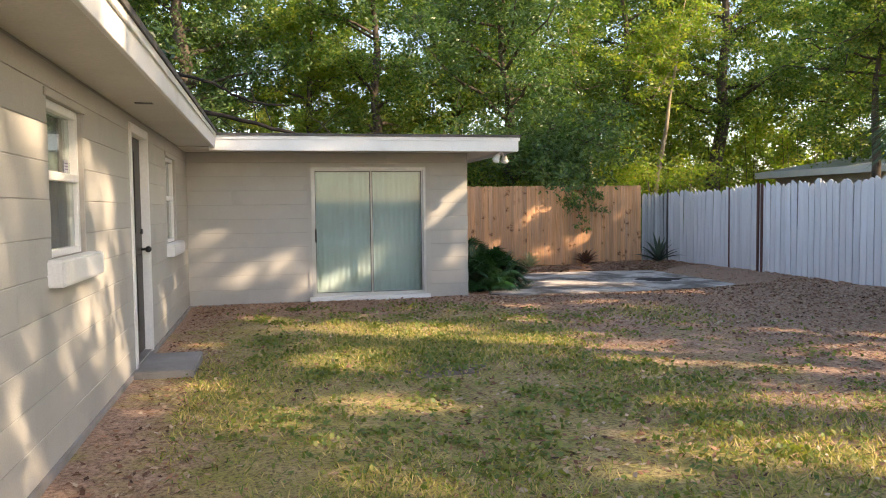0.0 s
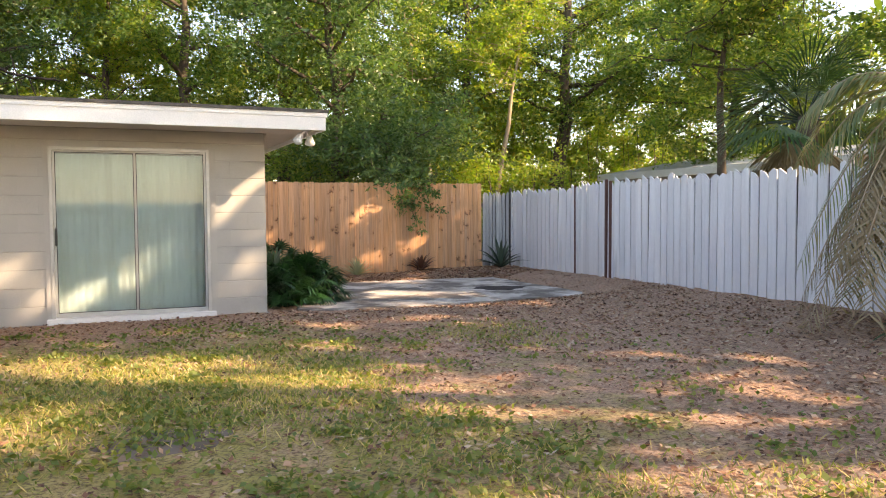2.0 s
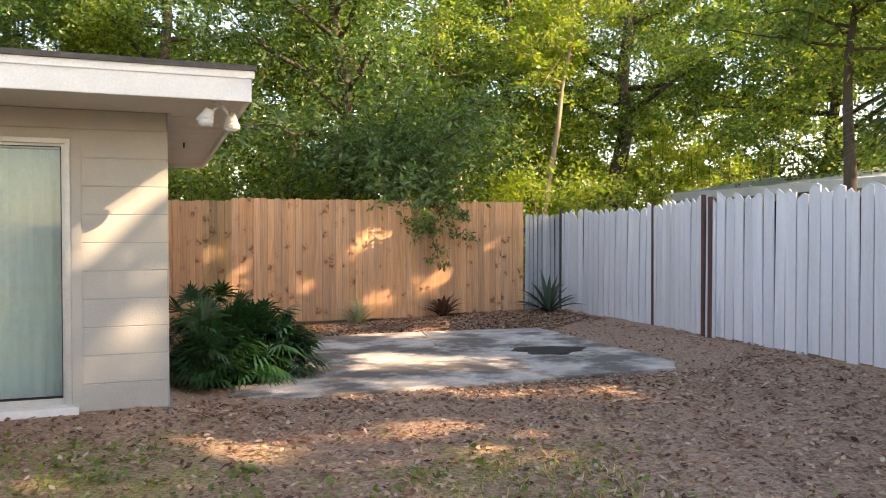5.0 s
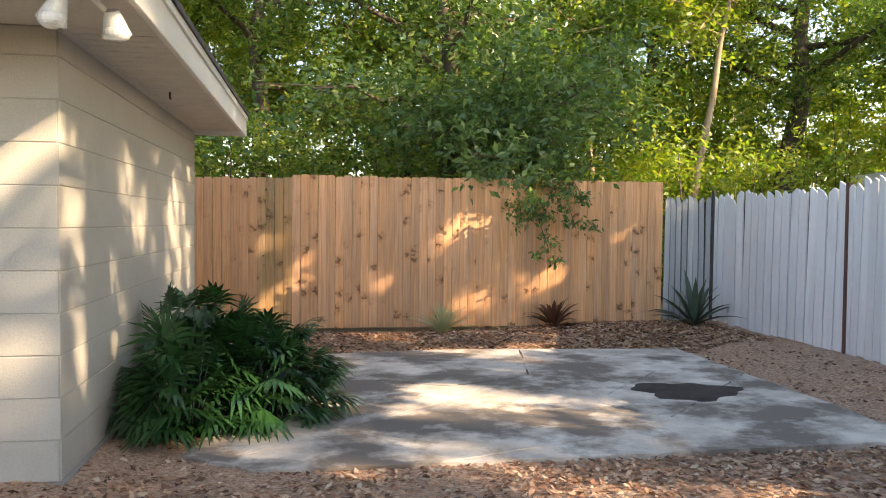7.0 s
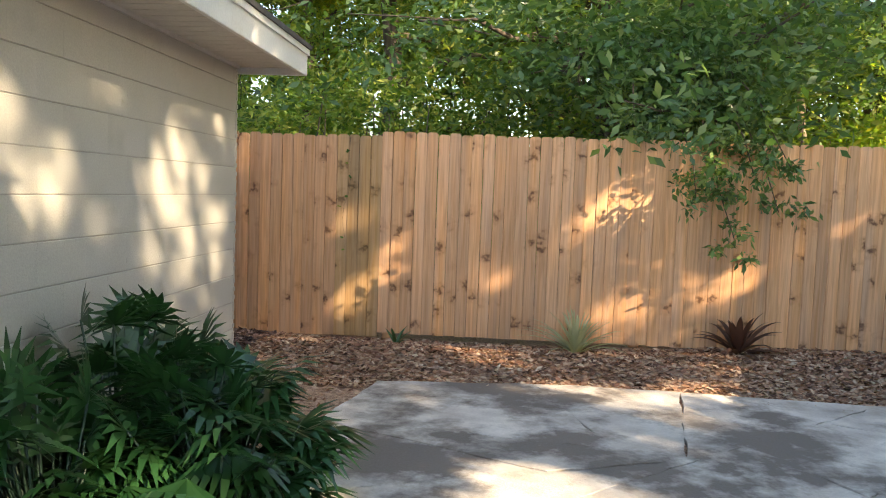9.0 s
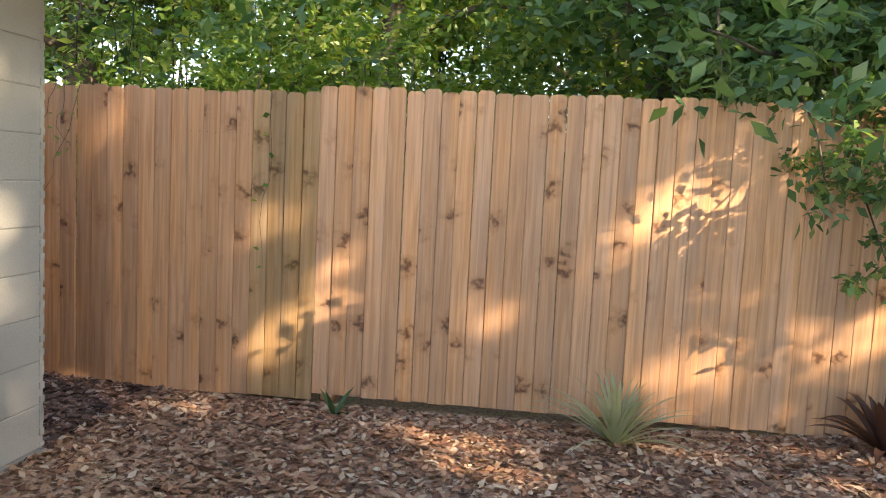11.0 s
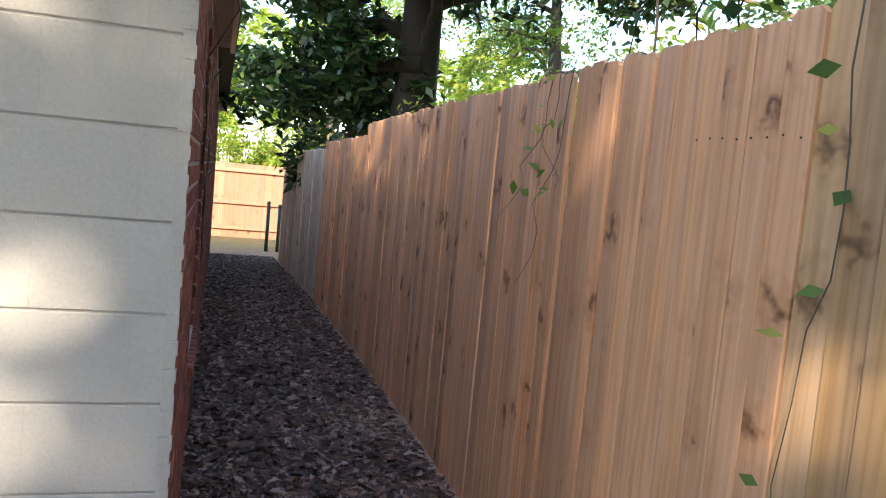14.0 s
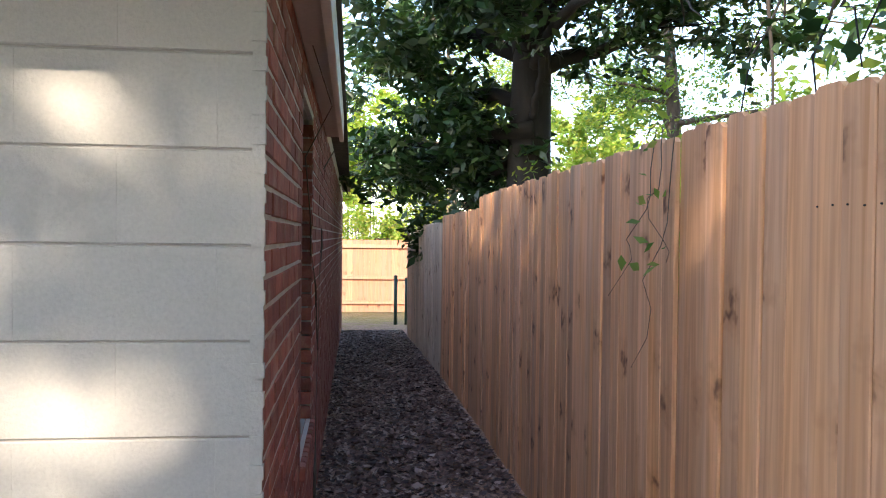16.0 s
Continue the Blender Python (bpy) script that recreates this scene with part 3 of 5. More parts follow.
def sash_window(name, hole, label):
    y0, y1, z0, z1 = hole
    w = empty(name, (0, (y0 + y1) / 2, z0), label, "window", kind="structure")
    part("window_frame", boxes([(-0.10, -0.03, y0, y0 + 0.05, z0, z1), (-0.10, -0.03, y1 - 0.05, y1, z0, z1), (-0.10, -0.03, y0 + 0.05, y1 - 0.05, z1 - 0.05, z1),
                                (-0.10, -0.03, y0 + 0.05, y1 - 0.05, z0, z0 + 0.04)], 0.004), M_WHITE, w)
    zm = (z0 + z1) / 2 + 0.02
    part("meeting_rail", boxes([(-0.095, -0.025, y0 + 0.05, y1 - 0.05, zm - 0.025, zm + 0.025)], 0.004), M_WHITE, w)
    for a, c, x in ((z0 + 0.04, zm - 0.025, -0.06), (zm + 0.025, z1 - 0.05, -0.075)):
        p = part("pane", boxes([(x, x + 0.005, y0 + 0.05, y1 - 0.05, a, c)]), M_GLASS, w)
        p.visible_shadow = False
    part("window_sill", boxes([(-0.10, 0.085, y0 - 0.10, y1 + 0.10, z0 - 0.15, z0 - 0.002)], 0.012), M_WHITE, w, "thick white painted masonry sill")
    part("window_head", boxes([(-0.02, 0.012, y0 - 0.06, y1 + 0.06, z1 - 0.004, z1 + 0.04)], 0.004), M_BLOCK, w)
    part("blind", boxes([(-0.16, -0.155, y0, y1, zm, z1)]), M_BLIND, w, "pale roller blind")
    part("screen", boxes([(-0.165, -0.16, y0, y1, z0, zm)]), M_CURTAIN, w, "dim curtain behind the lower sash")
    return w


win = sash_window("window_1", WIN1, "white sash window with a thick painted sill")
part("sticker", boxes([(-0.0665, -0.0645, -6.36, -6.26, 1.60, 1.67)]), M_PAPER, win, "small white security sticker")
for k in range(3):
    part("sticker_print", boxes([(-0.0645, -0.0635, -6.35, -6.27, 1.612 + 0.018 * k, 1.620 + 0.018 * k)]), M_INK, win)
sash_window("window_2", WIN2, "white sash window near the wing corner")


def back_door():
    y0, y1, z0, z1 = DOOR
    d = empty("back_door", (0, (y0 + y1) / 2, z0), "dark brown wooden back door, closed, in a white frame", "door", kind="structure")
    part("frame", boxes([(-0.12, 0.015, y0 - 0.05, y0 + 0.03, z0 - 0.02, z1 + 0.05), (-0.12, 0.015, y1 - 0.03, y1 + 0.05, z0 - 0.02, z1 + 0.05),
                         (-0.12, 0.015, y0 + 0.03, y1 - 0.03, z1 - 0.03, z1 + 0.05)], 0.004), M_WHITE, d, "white painted door casing")
    leaf = part("door_leaf", boxes([(-0.10, -0.055, y0 + 0.032, y1 - 0.032, z0 + 0.01, z1 - 0.032)], 0.004), M_DOOR, d)
    for za, zb in ((0.25, 0.95), (1.15, 1.90)):
        part("panel", boxes([(-0.057, -0.047, y0 + 0.15, (y0 + y1) / 2 - 0.04, za, zb), (-0.057, -0.047, (y0 + y1) / 2 + 0.04, y1 - 0.15, za, zb)], 0.005), M_DOOR, leaf)
    bm = bmesh.new()
    bmesh.ops.create_cone(bm, cap_ends=True, segments=16, radius1=0.012, radius2=0.012, depth=0.06, matrix=pose(-0.03, y1 - 0.10, 0.99, 0, 90, 0))
    bmesh.ops.create_uvsphere(bm, u_segments=16, v_segments=10, radius=0.03, matrix=pose(0.01, y1 - 0.10, 0.99))
    part("door_knob", bm, M_METAL, leaf, "dark round knob")
    bm = bmesh.new()
    bmesh.ops.create_cone(bm, cap_ends=True, segments=16, radius1=0.028, radius2=0.024, depth=0.02, matrix=pose(-0.045, y1 - 0.10, 1.16, 0, 90, 0))
    part("deadbolt", bm, M_METAL, leaf)
    st = part("step_slab", boxes([(0.02, 0.50, -4.75, -3.85, -0.12, 0.02)], 0.012), M_STEP, None)
    tagged(st, "flat grey concrete step below the back door", "step")


back_door()


def back_window():
    x0, x1, z0, z1 = BACKWIN
    w = empty("window_3", ((x0 + x1) / 2, D, z0), "recessed window in the brick wall with a brown brick sill", "window", kind="structure")
    part("window_frame", boxes([(x0, x0 + 0.05, D - 0.2, D - 0.14, z0, z1), (x1 - 0.05, x1, D - 0.2, D - 0.14, z0, z1), (x0 + 0.05, x1 - 0.05, D - 0.2, D - 0.14, z1 - 0.05, z1),
                                (x0 + 0.05, x1 - 0.05, D - 0.2, D - 0.14, z0, z0 + 0.05)], 0.004), M_WHITE, w)
    p = part("pane", boxes([(x0 + 0.05, x1 - 0.05, D - 0.175, D - 0.17, z0 + 0.05, z1 - 0.05)]), M_GLASS, w)
    p.visible_shadow = False
    part("curtain", boxes([(x0, x1, D - 0.29, D - 0.285, z0, z1)]), M_CURTAIN, w)


back_window()


def light_fixture():
    f = empty("security_light", (4.44, -0.75, SOFFIT), "white twin-head outdoor security light under the soffit corner", "lamp")
    bm = bmesh.new()
    bmesh.ops.create_cone(bm, cap_ends=True, segments=20, radius1=0.055, radius2=0.05, depth=0.03, matrix=pose(4.40, -0.72, SOFFIT - 0.015))
    part("base", bm, M_WHITE, f)
    for dx, dy, rz in ((-0.06, -0.05, 25), (0.05, 0.06, -40)):
        verts, faces = tube([(4.40, -0.72, SOFFIT - 0.03), (4.40 + dx * 0.6, -0.72 + dy * 0.6, SOFFIT - 0.06), (4.40 + dx, -0.72 + dy, SOFFIT - 0.08)], [0.012] * 3)
        arm = part("arm", mesh_of("arm", verts, faces, M_WHITE, True), M_WHITE, f)
        bm = bmesh.new()
        bmesh.ops.create_cone(bm, cap_ends=True, segments=20, radius1=0.058, radius2=0.03, depth=0.10, matrix=pose(4.40 + dx * 1.5, -0.72 + dy * 1.6, SOFFIT - 0.12, 25, 15, rz))
        bmesh.ops.create_uvsphere(bm, u_segments=16, v_segments=10, radius=0.052, matrix=pose(4.40 + dx * 1.7, -0.72 + dy * 1.7, SOFFIT - 0.16) @ Matrix.Diagonal((1, 1, 0.7, 1)))
        part("lamp_head", bm, M_LAMPGLASS, f, "clear flood bulb")


light_fixture()


def soffit_hook():
    v, f = tube([(4.25, 1.85, SOFFIT), (4.25, 1.85, SOFFIT - 0.03), (4.25, 1.87, SOFFIT - 0.045), (4.25, 1.89, SOFFIT - 0.03)], [0.008, 0.008, 0.008, 0.005])
    tagged(new("hook", mesh_of("hook", v, f, M_METAL, True)), "small dark metal hook under the soffit", "hook")


soffit_hook()


def soffit_vent():
    v = empty("soffit_vent", (0.22, -5.1, SOFFIT), "small dark slot vent in the soffit", "vent")
    part("slot", boxes([(0.16, 0.29, -5.16, -5.10, SOFFIT + 0.006, SOFFIT + 0.013)], 0.001), M_METAL, v)


soffit_vent()


# ---- wooden fence ----
def board_mesh(width, height, thick, ear, name):
    """A dog-eared fence board standing on z = 0, its face towards -y."""
    w = width / 2
    prof = [(-w, 0), (w, 0), (w, height - ear), (w - ear, height), (-w + ear, height), (-w, height - ear)]
    bm = bmesh.new()
    f = [bm.verts.new((x, 0, z)) for x, z in prof]
    b = [bm.verts.new((x, thick, z)) for x, z in prof]
    bm.faces.new(f)
    bm.faces.new(b[::-1])
    for i in range(6):
        j = (i + 1) % 6
        bm.faces.new((f[j], f[i], b[i], b[j]))
    bmesh.ops.bevel(bm, geom=[e for e in bm.edges if abs(e.verts[0].co.z - e.verts[1].co.z) > 0.5], offset=0.003, segments=1, affect="EDGES")
    bm.normal_update()
    me = bpy.data.meshes.new(name)
    bm.to_mesh(me)
    bm.free()
    me.materials.append(M_WOOD)
    return me


def wood_fence():
    rng = random.Random(11)
    fence = empty("wood_fence", (3, FY, 0), "new tan cedar privacy fence of dog-eared vertical boards", "fence", kind="structure")
    pitch, height = 0.1, 1.80
    shapes = {}
    # panels: start, end, top, material
    panels = [(5.0, 9.6, 1.805, M_WOOD), (4.6, 5.0, 1.768, M_OLIVEWOOD), (-0.2, 4.6, 1.765, M_WOOD), (-2.7, -0.2, 1.675, M_WOOD), (-5.4, -2.7, 1.61, M_GREYBOARD), (-8.0, -5.4, 1.54, M_GREYBOARD)]
    for lo, hi, top, mat in panels:
        n = round((hi - lo) / pitch)
        step = (hi - lo) / n
        for k in range(n):
            h = height + rng.choice((-0.006, 0.0, 0.005))
            w = step - rng.choice((0.0008, 0.0012, 0.0016, 0.003))
            key = (round(w, 4), round(h, 3), mat.name)
            if key not in shapes:
                shapes[key] = board_mesh(w, h, 0.017, 0.016, "fence_board")
                shapes[key].materials[0] = mat
            ob = part("board", shapes[key], None, fence)
            ob.matrix_basis = pose(hi - (k + 0.5) * step, FY + rng.uniform(-0.005, 0.004), top - height + rng.uniform(-0.004, 0.004), rng.uniform(-0.2, 0.2), rng.uniform(-0.09, 0.09), rng.uniform(-2.6, 2.6))
        for zr in (0.25, 0.92, 1.55):
            part("rail", boxes([(lo + 0.003, hi - 0.003, FY + 0.028, FY + 0.066, top - height + zr - 0.045, top - height + zr + 0.045)], 0.004), mat, fence)
        m = max(2, round((hi - lo) / 2.4) + 1)
        for j in range(m):
            xp = lo + 0.08 + (hi - lo - 0.16) * j / (m - 1)
            part("post", boxes([(xp - 0.045, xp + 0.045, FY + 0.07, FY + 0.16, -0.5, top - 0.03)], 0.004), mat, fence)
    # nail heads in pairs where the boards cross the upper rail
    head = bmesh.new()
    bmesh.ops.create_cone(head, cap_ends=True, segments=8, radius1=0.0024, radius2=0.0018, depth=0.003, matrix=pose(0, 0, 0, 90))
    nail = bpy.data.meshes.new("nail")
    head.to_mesh(nail)
    head.free()
    nail.materials.append(M_METAL)
    for k in range(4):
        for dx in (-0.026, 0.026):
            ob = part("nail", nail, None, fence)
            ob.matrix_basis = pose(4.55 - k * pitch + dx, FY - 0.0055, 1.515 + rng.uniform(-0.006, 0.006))


wood_fence()


def white_fence():
    rng = random.Random(23)
    fence = empty("white_fence", (9.9, -2, 0), "old white-painted board fence with peeling paint and ragged tops", "fence", kind="structure")
    line = [(9.63, 5.36), (10.27, 5.36), (10.24, 2.75), (9.90, 1.20), (9.80, -3.0), (9.60, -9.0), (9.4, -15.5), (1.0, -17.5), (0.1, -16.3)]

    def ragged(name, w, h, kind):
        t = 0.018
        tip = {0: [(w / 2, h - 0.02), (0.01, h), (-w / 2, h - 0.05)], 1: [(w / 2, h - 0.075), (-w / 2 + 0.02, h), (-w / 2, h - 0.01)],
               2: [(w / 2, h - 0.095), (0.01, h - 0.03), (-w / 2, h)], 3: [(w / 2, h - 0.03), (0.02, h - 0.045), (-0.02, h), (-w / 2, h - 0.03)]}[kind]
        prof = [(-w / 2, 0), (w / 2, 0)] + tip
        bm = bmesh.new()
        f = [bm.verts.new((x, 0, z)) for x, z in prof]
        b = [bm.verts.new((x, t, z)) for x, z in prof]
        bm.faces.new(f)
        bm.faces.new(b[::-1])
        for i in range(len(prof)):
            j = (i + 1) % len(prof)
            bm.faces.new((f[j], f[i], b[i], b[j]))
        bm.normal_update()
        me = bpy.data.meshes.new(name)
        bm.to_mesh(me)
        bm.free()
        me.materials.append(M_WEATHER)
        return me
    shapes = [ragged("fence_board", 0.134, 1.585 + 0.015 * (k % 3), k % 4) for k in range(8)]
    narrow = [ragged("narrow_board", 0.066, 1.56 + 0.01 * k, k) for k in range(3)]
    for me in narrow:
        me.materials[0] = M_GREYPAINT
    # added boards behind the gaps, coloured near-black for the shade seen there
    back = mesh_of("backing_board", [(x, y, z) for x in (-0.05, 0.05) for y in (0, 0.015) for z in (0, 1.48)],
                   [(0, 1, 3, 2), (4, 6, 7, 5), (0, 4, 5, 1), (2, 3, 7, 6), (1, 5, 7, 3), (0, 2, 6, 4)], M_SHADEDARK)
    for si, (a, c) in enumerate(zip(line, line[1:])):
        a, c = Vector(a), Vector(c)
        d = (c - a).normalized()
        face = math.degrees(math.atan2(d.y, d.x))
        thin = si == 0
        n = max(1, round((c - a).length / (0.08 if thin else 0.151)))
        for k in range(n):
            p = a + (c - a) * ((k + 0.5) / n)
            lean = rng.gauss(0, 0.28) + (1.5 if (2.0 < p.y < 4.6 and p.x > 9.9) else 0)
            zb = float(gz(p.x, p.y)) + 0.005 + rng.uniform(-0.015, 0.015)
            ob = part("board", narrow[rng.randrange(3)] if thin else shapes[rng.randrange(8)], None, fence)
            ob.matrix_basis = pose(p.x, p.y, zb, rng.gauss(0, 0.3), lean, face + rng.gauss(0, 0.5)) @ Matrix.Diagonal((1, 1, 1.0 + rng.uniform(-0.012, 0.02), 1))
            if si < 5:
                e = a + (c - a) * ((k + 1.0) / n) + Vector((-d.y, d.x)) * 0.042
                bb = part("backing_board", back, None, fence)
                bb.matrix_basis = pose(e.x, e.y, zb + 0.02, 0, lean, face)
        nv = Vector((-d.y, d.x)) * 0.078
        ang = face
        L = (c - a).length
        zmid = float(gz((a.x + c.x) / 2, (a.y + c.y) / 2))
        for zr in (0.35, 1.30):
            ob = part("rail", boxes([(-L / 2, L / 2, -0.015, 0.02, -0.04, 0.04)], 0.004), M_GREYWOOD, fence)
            ob.matrix_basis = pose((a.x + c.x) / 2 + nv.x, (a.y + c.y) / 2 + nv.y, zmid + zr, 0, 0, ang)
    for x, y, r in ((10.235, 2.70, 1.62), (9.905, 1.27, 1.63), (9.895, 1.14, 1.6), (10.28, 5.31, 1.66)):
        g = float(gz(x, y))
        part("post", boxes([(x - 0.022, x + 0.02, y - 0.024, y + 0.024, g - 0.3, g + r)], 0.004), M_REDPOST if r < 1.65 else M_GREYWOOD, fence, "bare red-brown timber post" if r < 1.65 else "dark grey timber post")


white_fence()


# ---- patio ----
def split_poly(poly, p, d):
    left, right = [], []
    n = len(poly)
    nrm = Vector((-d.y, d.x))
    for i in range(n):
        a, c = poly[i], poly[(i + 1) % n]
        sa, sc = (a - p).dot(nrm), (c - p).dot(nrm)
        (left if sa >= 0 else right).append(a)
        if sa * sc < 0:
            q = a + (c - a) * (sa / (sa - sc))
            left.append(q)
            right.append(q)
    return left, right


def patio():
    rng = random.Random(41)
    pat = empty("patio", (6.8, 2, -0.05), "cracked grey concrete patio slab with stained worn patches", "patio", kind="structure")
    start = [Vector(p) for p in ((4.55, 0.50), (4.95, 0.16), (6.7, 0.20), (8.75, 0.22), (9.0, 0.6), (9.05, 3.75), (6.6, 3.9), (5.25, 3.75), (5.0, 2.4))]
    polys = [start]
    for _ in range(18):
        polys.sort(key=lambda q: -abs(sum(q[i].x * q[(i + 1) % len(q)].y - q[(i + 1) % len(q)].x * q[i].y for i in range(len(q)))))
        q = polys.pop(0) if rng.random() < 0.7 else polys.pop(rng.randrange(min(4, len(polys))))
        c = sum(q, Vector((0, 0))) / len(q)
        ang = rng.uniform(0, math.pi)
        l, r = split_poly(q, c + Vector((rng.uniform(-0.2, 0.2), rng.uniform(-0.2, 0.2))), Vector((math.cos(ang), math.sin(ang))))
        polys += [t for t in (l, r) if len(t) >= 3]
    pit = Vector((8.15, 1.72))
    for q in polys:
        c = sum(q, Vector((0, 0))) / len(q)
        q = [p + (c - p).normalized() * rng.uniform(0.001, 0.004) for p in q]
        # uneven broken edges
        e = []
        for i in range(len(q)):
            a, b = q[i], q[(i + 1) % len(q)]
            m = max(1, int((b - a).length / 0.12))
            for j in range(m):
                t = a + (b - a) * (j / m)
                e.append(t + (Vector((rng.gauss(0, 0.009), rng.gauss(0, 0.009))) if j else Vector((0, 0))))
        zt = -0.036 + rng.uniform(-0.004, 0.004)
        sl = Vector((rng.gauss(0, 0.003), rng.gauss(0, 0.003)))
        top = [(p.x, p.y, zt + (p - c).dot(sl)) for p in e]
        ins = [((p + (c - p).normalized() * 0.004)) for p in e]
        cap = [(p.x, p.y, zt + 0.003 + (p - c).dot(sl)) for p in ins]
        bot = [(p.x, p.y, -0.16) for p in e]
        n = len(e)
        faces = [tuple(range(n, 2 * n))]
        for i in range(n):
            j = (i + 1) % n
            faces += [(i, j, n + j, n + i), (2 * n + i, 2 * n + j, j, i)]
        part("slab", mesh_of("slab", top + cap + bot, faces, M_CONCRETE), M_CONCRETE, pat)
    # bare soil where the slab has broken away
    v, f = [], []
    n = 26
    for ring, (rr, zz) in enumerate(((1.0, -0.040), (0.8, -0.024), (0.5, -0.012), (0.2, -0.016))):
        for k in range(n):
            a = 2 * math.pi * k / n
            j = 1 + 0.16 * math.sin(3 * a + 1) + 0.1 * math.sin(7 * a)
            v.append((pit.x + 0.46 * rr * j * math.cos(a), pit.y + 0.36 * rr * j * math.sin(a), zz + 0.004 * math.sin(5 * a + ring * 2)))
    for r in range(3):
        for k in range(n):
            f.append((r * n + k, r * n + (k + 1) % n, (r + 1) * n + (k + 1) % n, (r + 1) * n + k))
    f.append(tuple(3 * n + k for k in range(n)))
    tagged(new("soil_patch", mesh_of("soil_patch", v, f, M_SOIL, True)), "dark bare soil where the patio broke away", "soil", kind="stuff")


patio()


def bare_patch():
    v, f, n = [], [], 24
    for rr, zz in ((1.0, -0.01), (0.7, 0.006), (0.35, 0.010)):
        for k in range(n):
            a = 2 * math.pi * k / n
            j = 1 + 0.15 * math.sin(2 * a + 1) + 0.12 * math.sin(5 * a)
            v.append((2.57 + 0.34 * rr * j * math.cos(a), -5.2 + 0.30 * rr * j * math.sin(a), zz + 0.003 * math.sin(7 * a)))
    for r in range(2):
        for k in range(n):
            f.append((r * n + k, r * n + (k + 1) % n, (r + 1) * n + (k + 1) % n, (r + 1) * n + k))
    f.append(tuple(2 * n + k for k in range(n)))
    tagged(new("bare_patch", mesh_of("bare_patch", v, f, M_LID, True)), "bare sandy patch worn into the lawn", "soil", kind="stuff")


bare_patch()


# ---- foliage ----
def canopy_gaps():
    """Openings between the crowns on the sunny side, as points on the sunlit surfaces and a radius."""
    rng = random.Random(17)
    lawn = [(1.7, -2.5, 0.27), (2.35, -3.3, 0.27), (3.65, -4.1, 0.26), (4.1, -4.9, 0.24), (1.7, -4.6, 0.22), (1.9, -6.2, 0.27), (0.8, -6.0, 0.30), (1.5, -6.9, 0.27), (5.3, -5.9, 0.2),
            (5.0, -6.9, 0.24), (3.6, -7.6, 0.27), (4.3, -8.1, 0.27), (6.1, -5.6, 0.2), (5.5, -3.2, 0.13), (7.7, -1.0, 0.18), (2.8, -2.9, 0.17), (6.9, 3.7, 0.20), (7.7, 3.8, 0.16), (5.6, 1.3, 0.2), (6.4, 1.7, 0.18), (7.3, 2.7, 0.2), (6.0, 4.6, 0.15)]
    fence = [(4.87, 0.45, 0.08), (5.10, 0.70, 0.04), (4.78, 1.02, 0.02), (7.0, 1.22, 0.04), (6.1, 0.62, 0.01), (8.05, 0.5, 0.07), (8.95, 1.05, -0.03), (3.72, 1.62, 0.0), (9.3, 0.6, 0.01)]
    front = [(1.2, 0.55, 0.08), (0.7, 0.4, 0.06), (1.65, 0.35, 0.04), (2.25, 0.5, 0.05), (2.95, 0.8, 0.02), (3.75, 0.5, 0.06), (3.85, 1.45, 0.11), (3.62, 1.2, 0.05)]
    end = [(0.2, 1.5, 0.09), (0.6, 1.48, 0.05), (1.43, 1.7, 0.02), (2.2, 1.74, 0.02), (1.42, 1.33, 0.02), (2.17, 1.11, 0.05), (0.92, 1.07, 0.03), (3.24, 0.95, 0.05), (0.74, 0.85, 0.04), (0.37, 0.67, 0.05),
           (0.57, 0.36, 0.05), (1.84, 1.45, 0.01), (3.05, 1.6, 0.02), (2.6, 1.3, 0.02), (2.7, 0.9, 0.02), (3.76, 1.72, -0.03), (3.86, 1.48, -0.05), (3.8, 1.1, -0.03), (3.7, 0.9, -0.04), (1.2, 1.5, 0.02), (1.7, 1.2, 0.03), (2.9, 1.3, 0.03), (3.4, 1.4, 0.02), (1.1, 0.7, 0.02)]
    west = [(-7.57, 0.34, 0.06), (-6.74, 0.3, 0.08), (-5.97, 0.51, 0.10), (-5.44, 1.46, 0.10), (-5.96, 1.63, 0.06), (-6.26, 0.7, 0.04), (-5.03, 0.2, 0.08), (-5.63, 0.93, 0.10), (-7.34, 0.67, 0.05), (-1.62, 0.48, 0.04),
            (-0.64, 1.8, 0.04), (-2.67, 0.34, 0.06), (-5.2, 0.5, 0.06)]
    out = [(x, y, 0.0, r) for x, y, r in lawn] + [(x, FY, z, r) for x, z, r in fence] + [(x, 0.0, z, r) for x, z, r in front]
    out += [(W, y, z, r) for y, z, r in end] + [(0.0, y, z, r) for y, z, r in west]
    out += [(rng.uniform(0.4, 7.5), rng.uniform(-10.5, -0.8), 0.0, rng.uniform(0.02, 0.12)) for _ in range(60)]
    return np.array(out)


GAPS = canopy_gaps()


def thinned(pts):
    """Leaf places left once the gaps on the sunny side are open."""
    s = np.array(SUN)
    keep = np.ones(len(pts), bool)
    side = np.where(pts[:, 0] > 10.4)[0]
    if not len(side):
        return pts
    p = pts[side]
    ok = np.ones(len(p), bool)
    wob = 1 + 0.28 * np.sin(p[:, 2] * 9 + p[:, 1] * 5) + 0.2 * np.sin(p[:, 1] * 17 - p[:, 2] * 13)
    for x, y, z, r in GAPS:
        d = p - np.array([x, y, z])
        q = d - (d @ s)[:, None] * s
        ok &= np.linalg.norm(q, axis=1) > 0.138 + r * wob
    keep[side] = ok
    return pts[keep]


